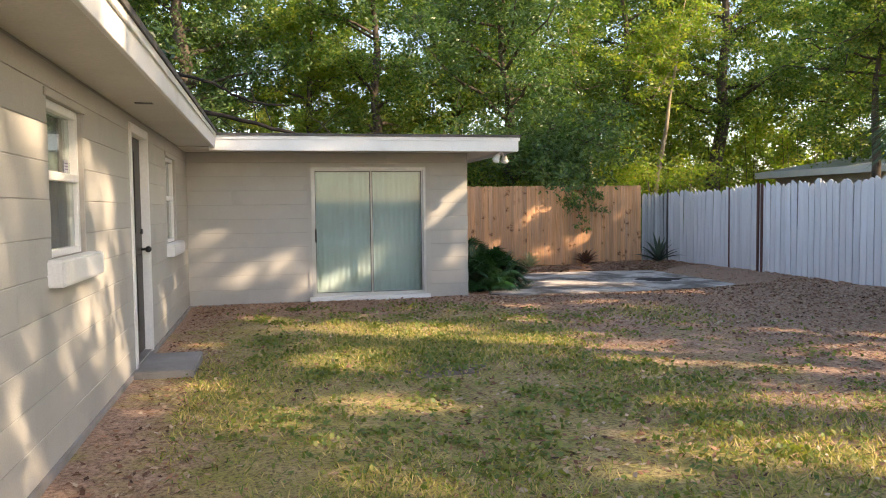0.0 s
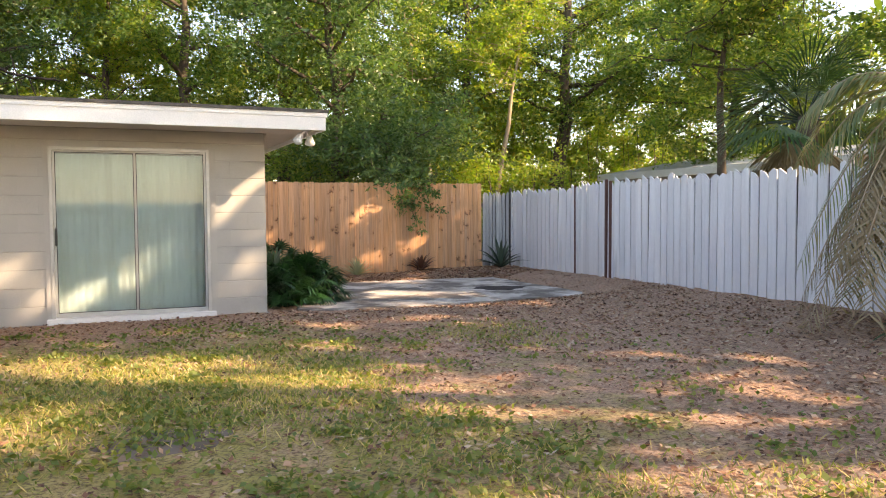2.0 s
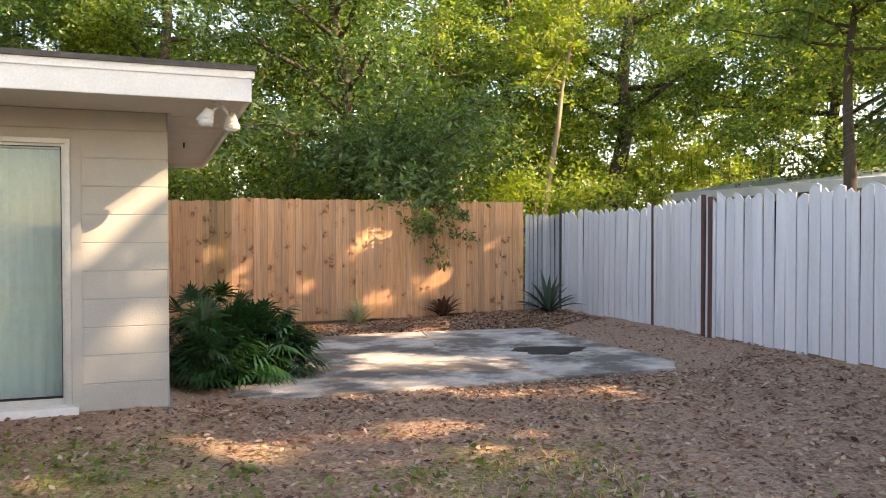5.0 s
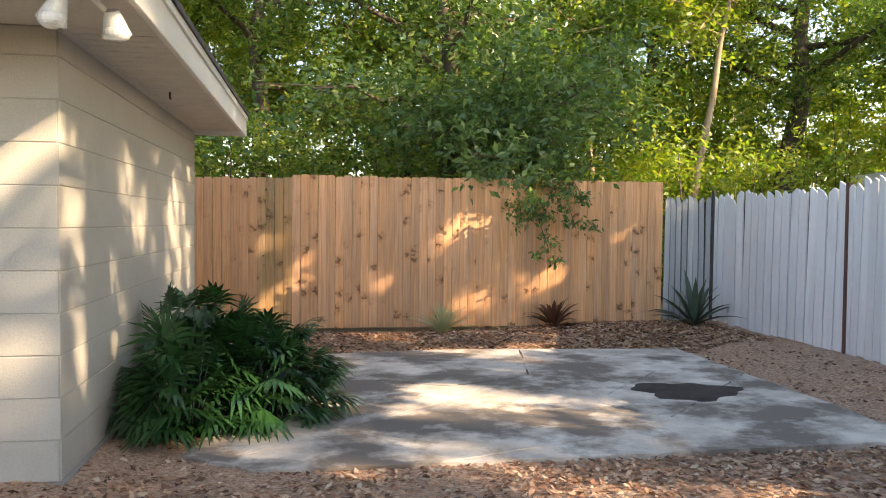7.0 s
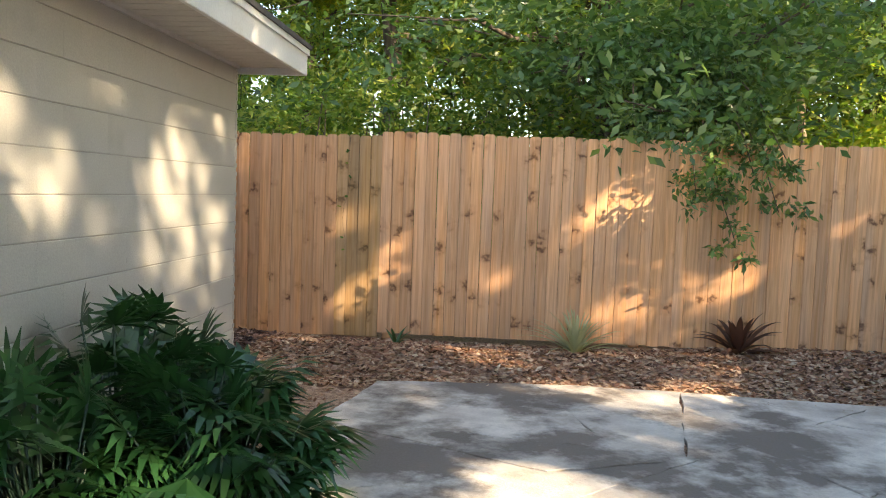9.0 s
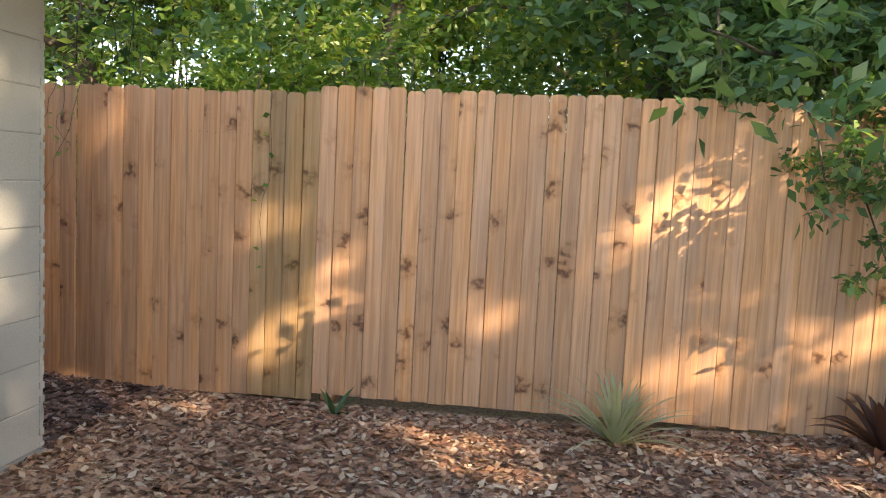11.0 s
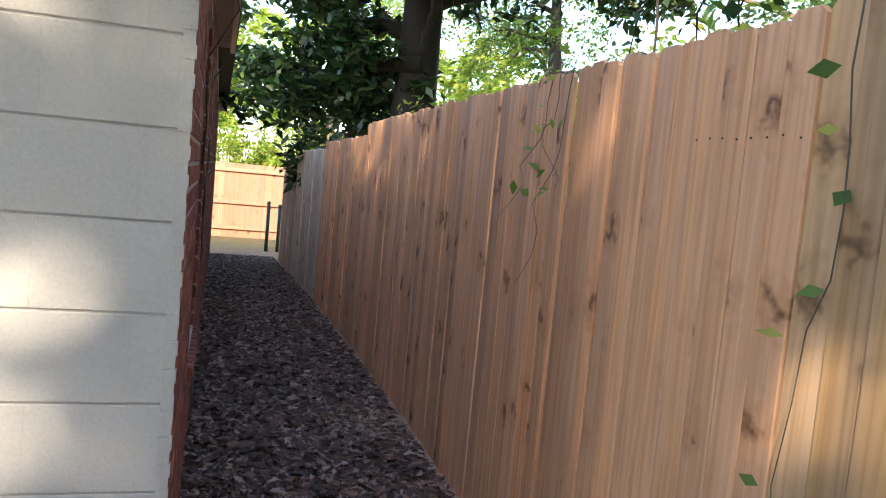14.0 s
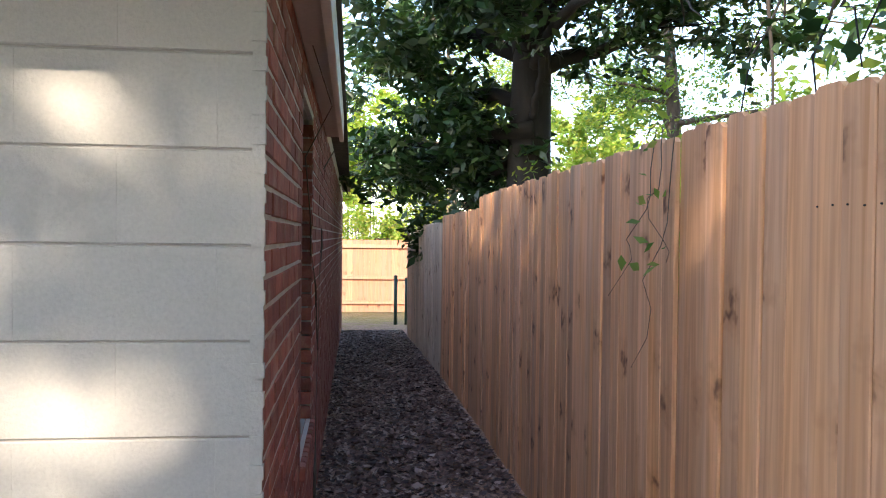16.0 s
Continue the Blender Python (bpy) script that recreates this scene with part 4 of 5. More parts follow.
def leaf_quads(centres, size, rng, aspect=0.42, droop=0.0, up=0.25):
    """Pointed leaves at the centres: quads (n, 4, 3)."""
    n = len(centres)
    d = rng.normal(0, 1, (n, 3))
    d[:, 2] = d[:, 2] * 0.6 - droop
    d /= np.linalg.norm(d, axis=1, keepdims=True)
    nr = rng.normal(0, 1, (n, 3))
    nr[:, 2] += up * 4
    s = np.cross(d, nr)
    s /= np.linalg.norm(s, axis=1, keepdims=True) + 1e-9
    L = size * rng.uniform(0.6, 1.35, (n, 1))
    nn = np.cross(s, d)
    mid = centres + d * L * 0.45 + nn * L * 0.07
    return np.stack([centres, mid + s * L * aspect * 0.5, centres + d * L, mid - s * L * aspect * 0.5], 1)


def limb_points(a, c, rng, wob, n=6, sag=0.0):
    a, c = np.array(a, float), np.array(c, float)
    t = np.linspace(0, 1, n)[:, None]
    p = a + (c - a) * t
    p[1:] += rng.normal(0, wob, (n - 1, 3)) * t[1:]
    p[:, 2] -= sag * (t[:, 0] ** 2)
    return p


def clump(centre, spread, n, rng):
    """Leaf places in an uneven cloud of small sprays."""
    k = max(3, n // 26)
    sub = centre + rng.normal(0, 1, (k, 3)) * np.array(spread) * 0.62
    pick = rng.integers(0, k, n)
    return sub[pick] + rng.normal(0, 1, (n, 3)) * np.array(spread) * 0.25


def tree(name, base, height, radius, seed, leaf_mat, label, crown_from=0.3, width=2.6, leaves=9000, size=0.11, lean=(0, 0), bark=None, limbs=14, extra=(), flat=0.6, loose=0.54):
    """A tapered trunk with limbs and a crown of separate leaves in sprays."""
    rng = np.random.default_rng(seed)
    b = np.array([base[0], base[1], float(gz(base[0], base[1])) - 0.1])
    top = b + np.array([lean[0], lean[1], height])
    t = empty(name, tuple(b), label, "tree")
    trunk = limb_points(b, top, rng, 0.10 * radius / 0.15, 9)
    tr = radius * (1 - np.linspace(0, 1, 9) ** 1.2 * 0.88)
    tr[0] *= 1.35
    part("trunk", tubes_mesh("trunk", [(trunk, tr)], bark or M_BARK, 10), None, t)
    arms, places = [], []
    ends = []
    for k in range(limbs):
        f = crown_from + (0.97 - crown_from) * (k + rng.uniform(0, 1)) / limbs
        i = f * 8
        i0 = int(min(i, 7))
        s = trunk[i0] + (trunk[i0 + 1] - trunk[i0]) * (i - i0)
        a = rng.uniform(0, 6.283)
        reach = width * rng.uniform(0.55, 1.05) * (1 - 0.55 * max(0.0, f - 0.55) / 0.45)
        e = s + np.array([math.cos(a) * reach, math.sin(a) * reach, reach * rng.uniform(0.1, 0.65)])
        ends.append((s, e, tr[i0] * 0.5))
    for s, e in extra:
        ends.append((np.array(s, float), np.array(e, float), radius * 0.35))
    for s, e, r in ends:
        p = limb_points(s, e, rng, 0.13, 6, sag=0.25)
        arms.append((p, np.linspace(max(r, 0.02), 0.008, 6)))
        for j in (2, 3, 4, 5):
            places.append((p[j], j))
            q = p[j] + rng.normal(0, 0.55, 3) * np.array([1, 1, 0.6]) * (width / 2.6)
            arms.append((limb_points(p[j], q, rng, 0.04, 4), np.linspace(0.014, 0.005, 4)))
            places.append((q, j))
    part("branchwork", tubes_mesh("branchwork", arms, bark or M_BARK, 5), None, t)
    per = max(20, leaves // len(places))
    pts = np.concatenate([clump(c, (loose * width / 2.6, loose * width / 2.6, loose * flat * width / 2.6), int(per * rng.uniform(0.4, 1.6)), rng) for c, _ in places])
    pts = thinned(pts[pts[:, 2] > gz(pts[:, 0], pts[:, 1]) + 0.05])
    part("crown", quads_mesh("crown", leaf_quads(pts, size, rng, droop=0.25), leaf_mat), None, t)
    return t


def shrub_belt(name, lo, hi, seed, leaf_mat, label, n, size):
    """Undergrowth: many stems with leaf sprays, nobody could count it."""
    rng = np.random.default_rng(seed)
    k = max(6, n // 220)
    c = rng.uniform(lo, hi, (k, 3))
    pts = np.concatenate([clump(p, (0.5, 0.5, 0.4), n // k, rng) for p in c])
    pts = thinned(pts[pts[:, 2] > gz(pts[:, 0], pts[:, 1])])
    ob = empty(name, ((lo[0] + hi[0]) / 2, (lo[1] + hi[1]) / 2, 0), label, "shrubs", kind="stuff")
    stems = []
    for p in c[: 160]:
        g = float(gz(p[0], p[1])) - 0.05
        stems.append((limb_points((p[0] + rng.normal(0, 0.3), p[1] + rng.normal(0, 0.3), g), p, rng, 0.06, 4), [0.025, 0.018, 0.012, 0.006]))
    part("stem", tubes_mesh("stem", stems, M_BARK, 5), None, ob)
    part("foliage", quads_mesh("foliage", leaf_quads(pts, size, rng), leaf_mat), None, ob)


# the tree that hangs over the wooden fence
tree("overhanging_tree", (7.3, 8.4), 8.5, 0.2, 101, L_DARK, "dark green tree whose branch droops over the fence", 0.22, 3.2, 42000, 0.115, limbs=22,
     extra=[((7.4, 8.0, 3.4), (7.6, 5.5, 2.4)), ((7.5, 7.6, 3.0), (7.95, 5.6, 2.3)), ((7.2, 7.8, 3.2), (6.6, 5.8, 2.7)), ((7.2, 8.0, 3.0), (5.4, 6.2, 3.2)), ((7.4, 8.0, 3.2), (9.0, 6.3, 3.0))])


def hanging_spray():
    rng = np.random.default_rng(77)
    h = empty("branch_spray", (7.6, 5.6, 2.6), "leafy twigs drooping in front of the wooden fence", "branch")
    arms, pts = [], []
    for s, e in (((7.6, 6.4, 2.75), (8.0, 4.95, 1.10)), ((7.6, 6.4, 2.75), (7.65, 4.9, 1.28)), ((7.6, 6.2, 2.7), (8.35, 4.95, 1.38)), ((7.2, 6.4, 2.8), (7.2, 4.95, 1.72)),
                 ((7.6, 6.2, 2.7), (7.8, 4.9, 1.5)), ((7.6, 6.2, 2.7), (8.15, 5.0, 1.55)), ((7.6, 6.2, 2.7), (8.45, 5.0, 1.62))):
        p = limb_points(s, e, rng, 0.05, 8, sag=0.0)
        p[:, 2] += 0.5 * np.sin(np.linspace(0, 3.14, 8)) * 0.6
        arms.append((p, np.linspace(0.016, 0.004, 8)))
        for j in range(3, 8):
            pts.append(clump(p[j], (0.2, 0.17, 0.15), 105, rng))
    for arm in arms:
        part("twig", tubes_mesh("twig", [arm], M_BARK, 5), None, h)
    part("foliage", quads_mesh("foliage", leaf_quads(np.concatenate(pts), 0.078, rng, droop=0.6), L_DARK), None, h)


hanging_spray()

tree("slender_tree", (11.1, 8.0), 7.0, 0.085, 102, L_LIGHT, "slender tree with a pale leaning trunk and light crown", 0.62, 1.8, 7000, 0.11, lean=(1.3, 0.4), bark=M_PALEBARK, limbs=12)
tree("slender_tree", (10.6, 9.6), 6.5, 0.07, 103, L_MID, "slender tree with a thin forked pale trunk", 0.5, 2.0, 14000, 0.11, lean=(-0.9, 0.5), bark=M_PALEBARK, limbs=12)
tree("oak_tree", (15.0, 11.5), 11.0, 0.26, 104, L_MID, "tall oak with a bare sunlit trunk behind the fence", 0.35, 3.6, 44000, 0.13, lean=(1.2, 0), bark=M_BARK, limbs=18)
tree("oak_tree", (12.6, 12.5), 10.0, 0.2, 105, L_MID, "tall green oak in the woods", 0.2, 3.4, 30000, 0.13, limbs=20)
tree("oak_tree", (4.2, 11.2), 9.5, 0.2, 106, L_MID, "light leafy oak behind the wing roof", 0.18, 3.0, 26000, 0.12, limbs=16, loose=0.4)
tree("cypress_tree", (2.4, 13.0), 8.5, 0.16, 107, L_LIGHT, "light yellow-green feathery tree behind the roof", 0.1, 1.7, 36000, 0.10, limbs=26)
tree("oak_tree", (-1.5, 13.5), 11.5, 0.3, 108, L_DARK, "dark broad oak behind the house", 0.25, 4.0, 54000, 0.13, limbs=22)
tree("oak_tree", (7.5, 15.0), 12.0, 0.25, 109, L_MID, "tall oak in the woods behind the fence", 0.15, 4.2, 52000, 0.15, limbs=22)
tree("oak_tree", (19.5, 8.5), 7.5, 0.24, 110, L_MID, "green oak beyond the white fence", 0.25, 3.8, 50000, 0.13, limbs=20)
tree("oak_tree", (13.6, 2.6), 6.3, 0.12, 111, L_MID, "leafy young oak beside the white fence", 0.62, 2.0, 11000, 0.11, limbs=16)
tree("oak_tree", (13.7, -1.7), 9.5, 0.25, 112, L_MID, "oak with a dark leaning trunk beyond the white fence", 0.34, 3.8, 22000, 0.15, lean=(-0.8, 0.6), limbs=12, bark=M_SHADEDARK, loose=0.33)
tree("oak_tree", (17.0, -1.5), 11.0, 0.24, 113, L_MID, "tall green tree beyond the white fence", 0.25, 3.8, 16000, 0.19, limbs=12, loose=0.36)
# trees behind the walker that shade the yard
for at, h, n, seed in (((14.2, -9.0), 11.0, 15000, 114), ((15.5, -12.4), 15.0, 20000, 115), ((17.5, -14.5), 14.0, 16000, 116), ((12.6, -15.5), 13.0, 13000, 117), ((18.5, -9.0), 15.5, 20000, 123), ((17.4, -6.6), 12.5, 7000, 124), ((14.0, -18.5), 12.0, 15000, 125), ((13.2, -13.0), 8.5, 12000, 127)):
    tree("shade_tree", at, h, 0.28, seed, L_MID, "tall oak beyond the white fence shading the yard", 0.42, 4.2, int(n * 0.8), 0.21, limbs=10, loose=0.38)
tree("shade_tree", (13.2, -5.4), 15.5, 0.3, 126, L_MID, "very tall oak beyond the white fence shading the passage", 0.5, 4.8, 30000, 0.24, limbs=20, loose=0.5)
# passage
# bark and leaf colours here carry the shade of a backlit tree
maple = tree("maple_tree", (-4.7, 6.75), 11.0, 0.36, 118, L_SHADE, "large tree beside the fence with spreading limbs, coloured as if in shade", 0.34, 3.2, 52000, 0.19, limbs=24, bark=M_SHADEDARK, loose=0.40,
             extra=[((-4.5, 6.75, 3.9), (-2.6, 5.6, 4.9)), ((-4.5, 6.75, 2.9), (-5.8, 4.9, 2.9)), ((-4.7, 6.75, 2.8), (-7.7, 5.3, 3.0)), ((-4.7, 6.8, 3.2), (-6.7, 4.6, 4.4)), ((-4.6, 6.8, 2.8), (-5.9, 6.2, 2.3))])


def bare_limbs():
    """Heavy limbs that reach out of the crown, with bare forking twigs."""
    rng = np.random.default_rng(131)
    for pts, r in (([(-4.6, 6.75, 3.75), (-3.0, 6.75, 4.12), (-0.7, 6.75, 3.68), (1.3, 6.72, 3.17), (2.1, 6.6, 2.98), (3.3, 6.2, 2.95)], 0.085),
                   ([(-4.5, 6.75, 4.1), (-2.4, 6.8, 4.5), (-0.4, 6.75, 4.38), (0.7, 6.75, 3.75), (1.6, 6.7, 3.7)], 0.06),
                   ([(-4.5, 6.75, 3.1), (-3.9, 6.75, 3.9), (-3.2, 6.75, 4.9), (-2.4, 6.7, 5.6)], 0.06)):
        bow = np.array(pts)
        for _ in range(3):
            mid = np.stack([bow[:-1] * 0.75 + bow[1:] * 0.25, bow[:-1] * 0.25 + bow[1:] * 0.75], 1).reshape(-1, 3)
            bow = np.concatenate([bow[:1], mid, bow[-1:]])
        arms = [(bow + rng.normal(0, 0.012, bow.shape), np.linspace(r, 0.014, len(bow)))]
        for k in range(1, len(pts)):
            for _ in range(4):
                a = np.array(pts[k]) + (np.array(pts[k - 1]) - np.array(pts[k])) * rng.uniform(0, 0.8)
                e = a + rng.normal(0, 1, 3) * np.array([0.6, 0.25, 0.45])
                arms.append((limb_points(a, e, rng, 0.05, 5), np.linspace(0.014, 0.004, 5)))
        part("limb", tubes_mesh("limb", arms, M_SHADEDARK, 7), None, maple)


bare_limbs()


def hanging_vine():
    rng = np.random.default_rng(132)
    h = empty("hanging_vine", (3.0, 6.1, 2.9), "leafy vine stems hanging from a limb behind the fence top", "vine")
    pts = []
    for s, e in (((2.6, 6.45, 3.0), (2.72, 6.0, 2.2)), ((3.0, 6.3, 2.97), (2.98, 6.0, 1.85)), ((3.3, 6.2, 2.95), (3.32, 6.0, 2.05)), ((3.3, 6.2, 2.95), (3.55, 6.0, 2.1)), ((3.2, 6.2, 2.96), (3.75, 6.0, 2.35)), ((2.2, 6.6, 3.0), (2.45, 6.0, 2.0))):
        p = limb_points(s, e, rng, 0.05, 8)
        part("stem", tubes_mesh("stem", [(p, np.linspace(0.010, 0.003, 8))], M_SHADEDARK, 5), None, h)
        for j in range(1, 8):
            pts.append(p[j] + rng.normal(0, 0.06, (4, 3)))
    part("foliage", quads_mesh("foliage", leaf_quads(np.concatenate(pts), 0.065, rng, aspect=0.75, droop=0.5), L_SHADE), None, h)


hanging_vine()
tree("oak_tree", (-19.0, 7.5), 9.0, 0.2, 119, L_LIGHT, "sunlit yellow-green tree at the end of the passage", 0.1, 3.4, 20000, 0.15, limbs=20)
tree("oak_tree", (-18.0, 2.0), 8.0, 0.2, 120, L_LIGHT, "sunlit green tree beyond the far fence", 0.1, 3.0, 18000, 0.15, limbs=18)
tree("oak_tree", (-11.0, 11.5), 10.0, 0.24, 121, L_MID, "green tree behind the neighbour's fence", 0.2, 3.4, 20000, 0.13, limbs=18)

shrub_belt("undergrowth", (2.0, 6.6, 0.3), (9.5, 9.5, 2.6), 201, L_MID, "mixed green undergrowth behind the wooden fence", 26000, 0.10)
shrub_belt("undergrowth", (9.8, 6.6, 0.3), (13.4, 10.5, 2.4), 202, L_LIGHT, "light green undergrowth behind the corner of the fences", 20000, 0.10)
shrub_belt("undergrowth", (11.0, 11.5, 0.3), (21.0, 15.0, 4.6), 209, L_LIGHT, "sunny undergrowth in the woods behind the fence corner", 26000, 0.15)
shrub_belt("undergrowth", (12.4, -3.0, 0.2), (15.2, 6.0, 0.75), 203, L_MID, "green undergrowth beyond the white fence", 12000, 0.10)
shrub_belt("undergrowth", (-8.0, 7.0, 0.3), (2.0, 10.0, 2.2), 204, L_LIGHT, "sunny undergrowth behind the fence of the passage", 16000, 0.11)
shrub_belt("mid_woods", (-4.0, 14.5, 0.5), (20.0, 17.5, 9.0), 208, L_MID, "dense leafy woods behind the nearer trees", 70000, 0.19)
shrub_belt("far_woods", (-14.0, 18.0, 0.5), (30.0, 26.0, 15.0), 205, L_MID, "distant green woods", 80000, 0.36)
shrub_belt("far_woods", (20.0, -14.0, 0.5), (28.0, 18.0, 12.0), 206, L_MID, "distant green woods beyond the neighbour", 46000, 0.36)
shrub_belt("far_woods", (-30.0, -2.0, 0.5), (-22.0, 17.0, 7.0), 207, L_LIGHT, "distant sunlit woods past the passage", 30000, 0.3)


def neighbour_house():
    h = empty("neighbour_house", (18, 8, 0), "neighbour's low house with a pale grey roof beyond the fence", "house")
    part("wall", boxes([(16.6, 22, 2.0, 10.2, -0.2, 2.3)]), M_NWALL, h)
    x0, x1, y0, y1, e, r = 16.1, 22.5, 1.6, 10.5, 2.3, 2.8
    part("roof", mesh_of("roof", [(x0, y0, e), (x1, y0, e), (x1, y1, e), (x0, y1, e), (19.3, y0, r), (19.3, y1, r)],
                         [(0, 4, 5, 3), (1, 2, 5, 4), (0, 1, 4), (2, 3, 5), (0, 3, 2, 1)], M_NROOF), M_NROOF, h)
    part("fascia", boxes([(x0 - 0.03, x0, y0, y1, e - 0.18, e + 0.01), (x0, x1, y1, y1 + 0.03, e - 0.18, e + 0.01)], 0.004), M_WHITE, h, "pale painted fascia")


neighbour_house()


# ---- palms and garden plants ----
def frond_quads(origin, az, rise, length, leaflet, rng, sag, n=34, split=0.9, width=0.028):
    """A feather frond: its midrib points and leaflet quads."""
    t = np.linspace(0, 1, n)
    out = np.array([math.cos(az), math.sin(az), 0.0])
    mid = np.array(origin)[None] + out[None] * (length * (t - 0.18 * t ** 2))[:, None]
    mid[:, 2] += length * (rise * t - sag * t ** 2)
    side = np.array([-math.sin(az), math.cos(az), 0.0])
    q = []
    for i in range(3, n):
        d = mid[i] - mid[i - 1]
        d = d / np.linalg.norm(d)
        ll = leaflet * (0.45 + 1.1 * t[i] * (1.15 - t[i]) * 2) * rng.uniform(0.85, 1.15)
        for sg in (-1, 1):
            v = side * sg * split + d * rng.uniform(0.35, 0.7) + np.array([0, 0, -0.18 - 0.5 * t[i] * rng.uniform(0.3, 1)])
            v = v / np.linalg.norm(v)
            wv = d * width * 0.5
            a = mid[i]
            m2 = a + v * ll * 0.5 + np.array([0, 0, 0.02])
            e = a + v * ll + np.array([0, 0, -0.25 * ll * rng.uniform(0.2, 1)])
            q.append([a - wv * 0.5, m2 - wv, m2 + wv, a + wv * 0.5])
            q.append([m2 - wv, e, e + wv * 0.15, m2 + wv])
    return mid, np.array(q)


def feather_palm():
    rng = np.random.default_rng(31)
    bx, by = 9.12, -4.92
    g = float(gz(bx, by))
    p = empty("feather_palm", (bx, by, g), "grey-green feather palm with drooping and dead straw fronds", "palm")
    pts = limb_points((bx, by, g - 0.1), (bx - 0.05, by, g + 2.05), rng, 0.02, 8)
    part("trunk", tubes_mesh("trunk", [(pts, [0.22, 0.2, 0.17, 0.18, 0.165, 0.18, 0.17, 0.14])], M_BARK, 12), None, p)
    for k in range(46):
        az = 2.4 * k + rng.uniform(-0.3, 0.3)
        young = k < 16
        rise, sag = (rng.uniform(0.55, 1.0), rng.uniform(0.75, 1.15)) if young else (rng.uniform(-0.9, -0.1), rng.uniform(0.6, 1.0))
        mid, q = frond_quads((bx, by, g + 2.05 + rng.uniform(-0.2, 0.2)), az, rise, rng.uniform(1.15, 1.6), 0.36, rng, sag, 48, width=0.024)
        q[:, :, 2] = np.maximum(q[:, :, 2], g + 0.02)
        mid[:, 2] = np.maximum(mid[:, 2], g + 0.03)
        fr = part("frond", quads_mesh("frond", q, L_GREYPALM if young or k % 3 == 0 else L_DEAD), None, p, "" if young or k % 3 == 0 else "dry straw-coloured frond")
        part("midrib", tubes_mesh("midrib", [(mid[::3], np.linspace(0.016, 0.003, len(mid[::3])))], M_PALEBARK, 5), None, fr)


feather_palm()


def fan_quads(origin, direction, size, rng, blades=18, arc=2.6, width=0.03):
    """A fan leaf: blades fanned round the stalk's end."""
    o, d = np.array(origin, float), np.array(direction, float)
    d = d / np.linalg.norm(d)
    s = np.cross(d, [0, 0, 1.0])
    s = s / (np.linalg.norm(s) + 1e-9)
    up = np.cross(s, d)
    q = []
    for k in range(blades):
        a = -arc / 2 + arc * k / (blades - 1)
        v = d * math.cos(a) + s * math.sin(a) + up * (0.12 * math.cos(2 * a)) + np.array([0, 0, -0.22 * abs(a)])
        L = size * rng.uniform(0.85, 1.1)
        w = (-d * math.sin(a) + s * math.cos(a)) * width
        m2 = o + v * L * 0.55
        e = o + v * L + np.array([0, 0, -0.18 * L])
        q.append([o - w * 0.1, m2 - w * 0.5, m2 + w * 0.5, o + w * 0.1])
        q.append([m2 - w * 0.5, e, e + w * 0.05, m2 + w * 0.5])
    return np.array(q)


def fan_palm():
    rng = np.random.default_rng(52)
    bx, by = 12.3, -0.55
    p = empty("fan_palm", (bx, by, 0), "cabbage palm with green fans over a brown dead skirt", "palm")
    pts = limb_points((bx, by, -0.1), (bx, by, 2.6), rng, 0.03, 6)
    part("trunk", tubes_mesh("trunk", [(pts, [0.2, 0.18, 0.17, 0.18, 0.2, 0.16])], M_BARK, 10), None, p)
    for k in range(44):
        az = 2.4 * k
        dead = k >= 28
        el = rng.uniform(-1.2, -0.5) if dead else rng.uniform(-0.2, 1.2)
        d = np.array([math.cos(az) * math.cos(el), math.sin(az) * math.cos(el), math.sin(el)])
        s = np.array([bx, by, 2.6 if not dead else 2.5])
        e = s + d * (0.7 if not dead else 0.35)
        fr = part("fan_leaf", quads_mesh("fan_leaf", fan_quads(e, d + np.array([0, 0, -0.15]), 1.0 if not dead else 0.85, rng, 24), L_DEAD if dead else L_PALM), None, p, "brown dead leaf" if dead else "")
        part("stalk", tubes_mesh("stalk", [([s, (s + e) / 2, e], [0.016, 0.013, 0.01])], M_BARK if dead else M_GREENPOST, 5), None, fr)


fan_palm()


def palmetto_bush():
    rng = np.random.default_rng(63)
    b = empty("palmetto_bush", (4.68, 1.38, 0), "dense dark green palmetto bush beside the end wall", "bush")
    lobes = ((4.42, 1.72, 0.34, 0.46, 0.74), (4.98, 1.38, 0.46, 0.52, 0.56), (4.50, 1.02, 0.34, 0.34, 0.52), (4.78, 1.62, 0.50, 0.50, 0.66))
    for k in range(300):
        lx, ly, rx, ry, rz = lobes[k % 4]
        az, el = rng.uniform(0, 6.283), math.asin(rng.uniform(0.0, 1.0))
        r = rng.uniform(0.5, 1.0)
        d = np.array([math.cos(az) * math.cos(el), math.sin(az) * math.cos(el), math.sin(el)])
        e = np.array([lx, ly, 0.05]) + d * np.array([rx, ry, rz]) * r
        s = np.array([lx + 0.1 * d[0], ly + 0.12 * d[1], -0.08])
        e[0] = max(e[0], W + 0.08)
        q = fan_quads(e, d + np.array([0.1, -0.15, -0.2]) + rng.normal(0, 0.35, 3), rng.uniform(0.18, 0.30), rng, 12, 2.5, 0.032)
        q[:, :, 0] = np.maximum(q[:, :, 0], W + 0.015)
        q[:, :, 2] = np.maximum(q[:, :, 2], -0.05)
        fr = part("fan_leaf", quads_mesh("fan_leaf", q, L_BUSH), None, b)
        part("stalk", tubes_mesh("stalk", [([s, (s + e) / 2 + np.array([0, 0, 0.03]), e], [0.007, 0.006, 0.005])], M_GREENPOST, 4), None, fr)


palmetto_bush()


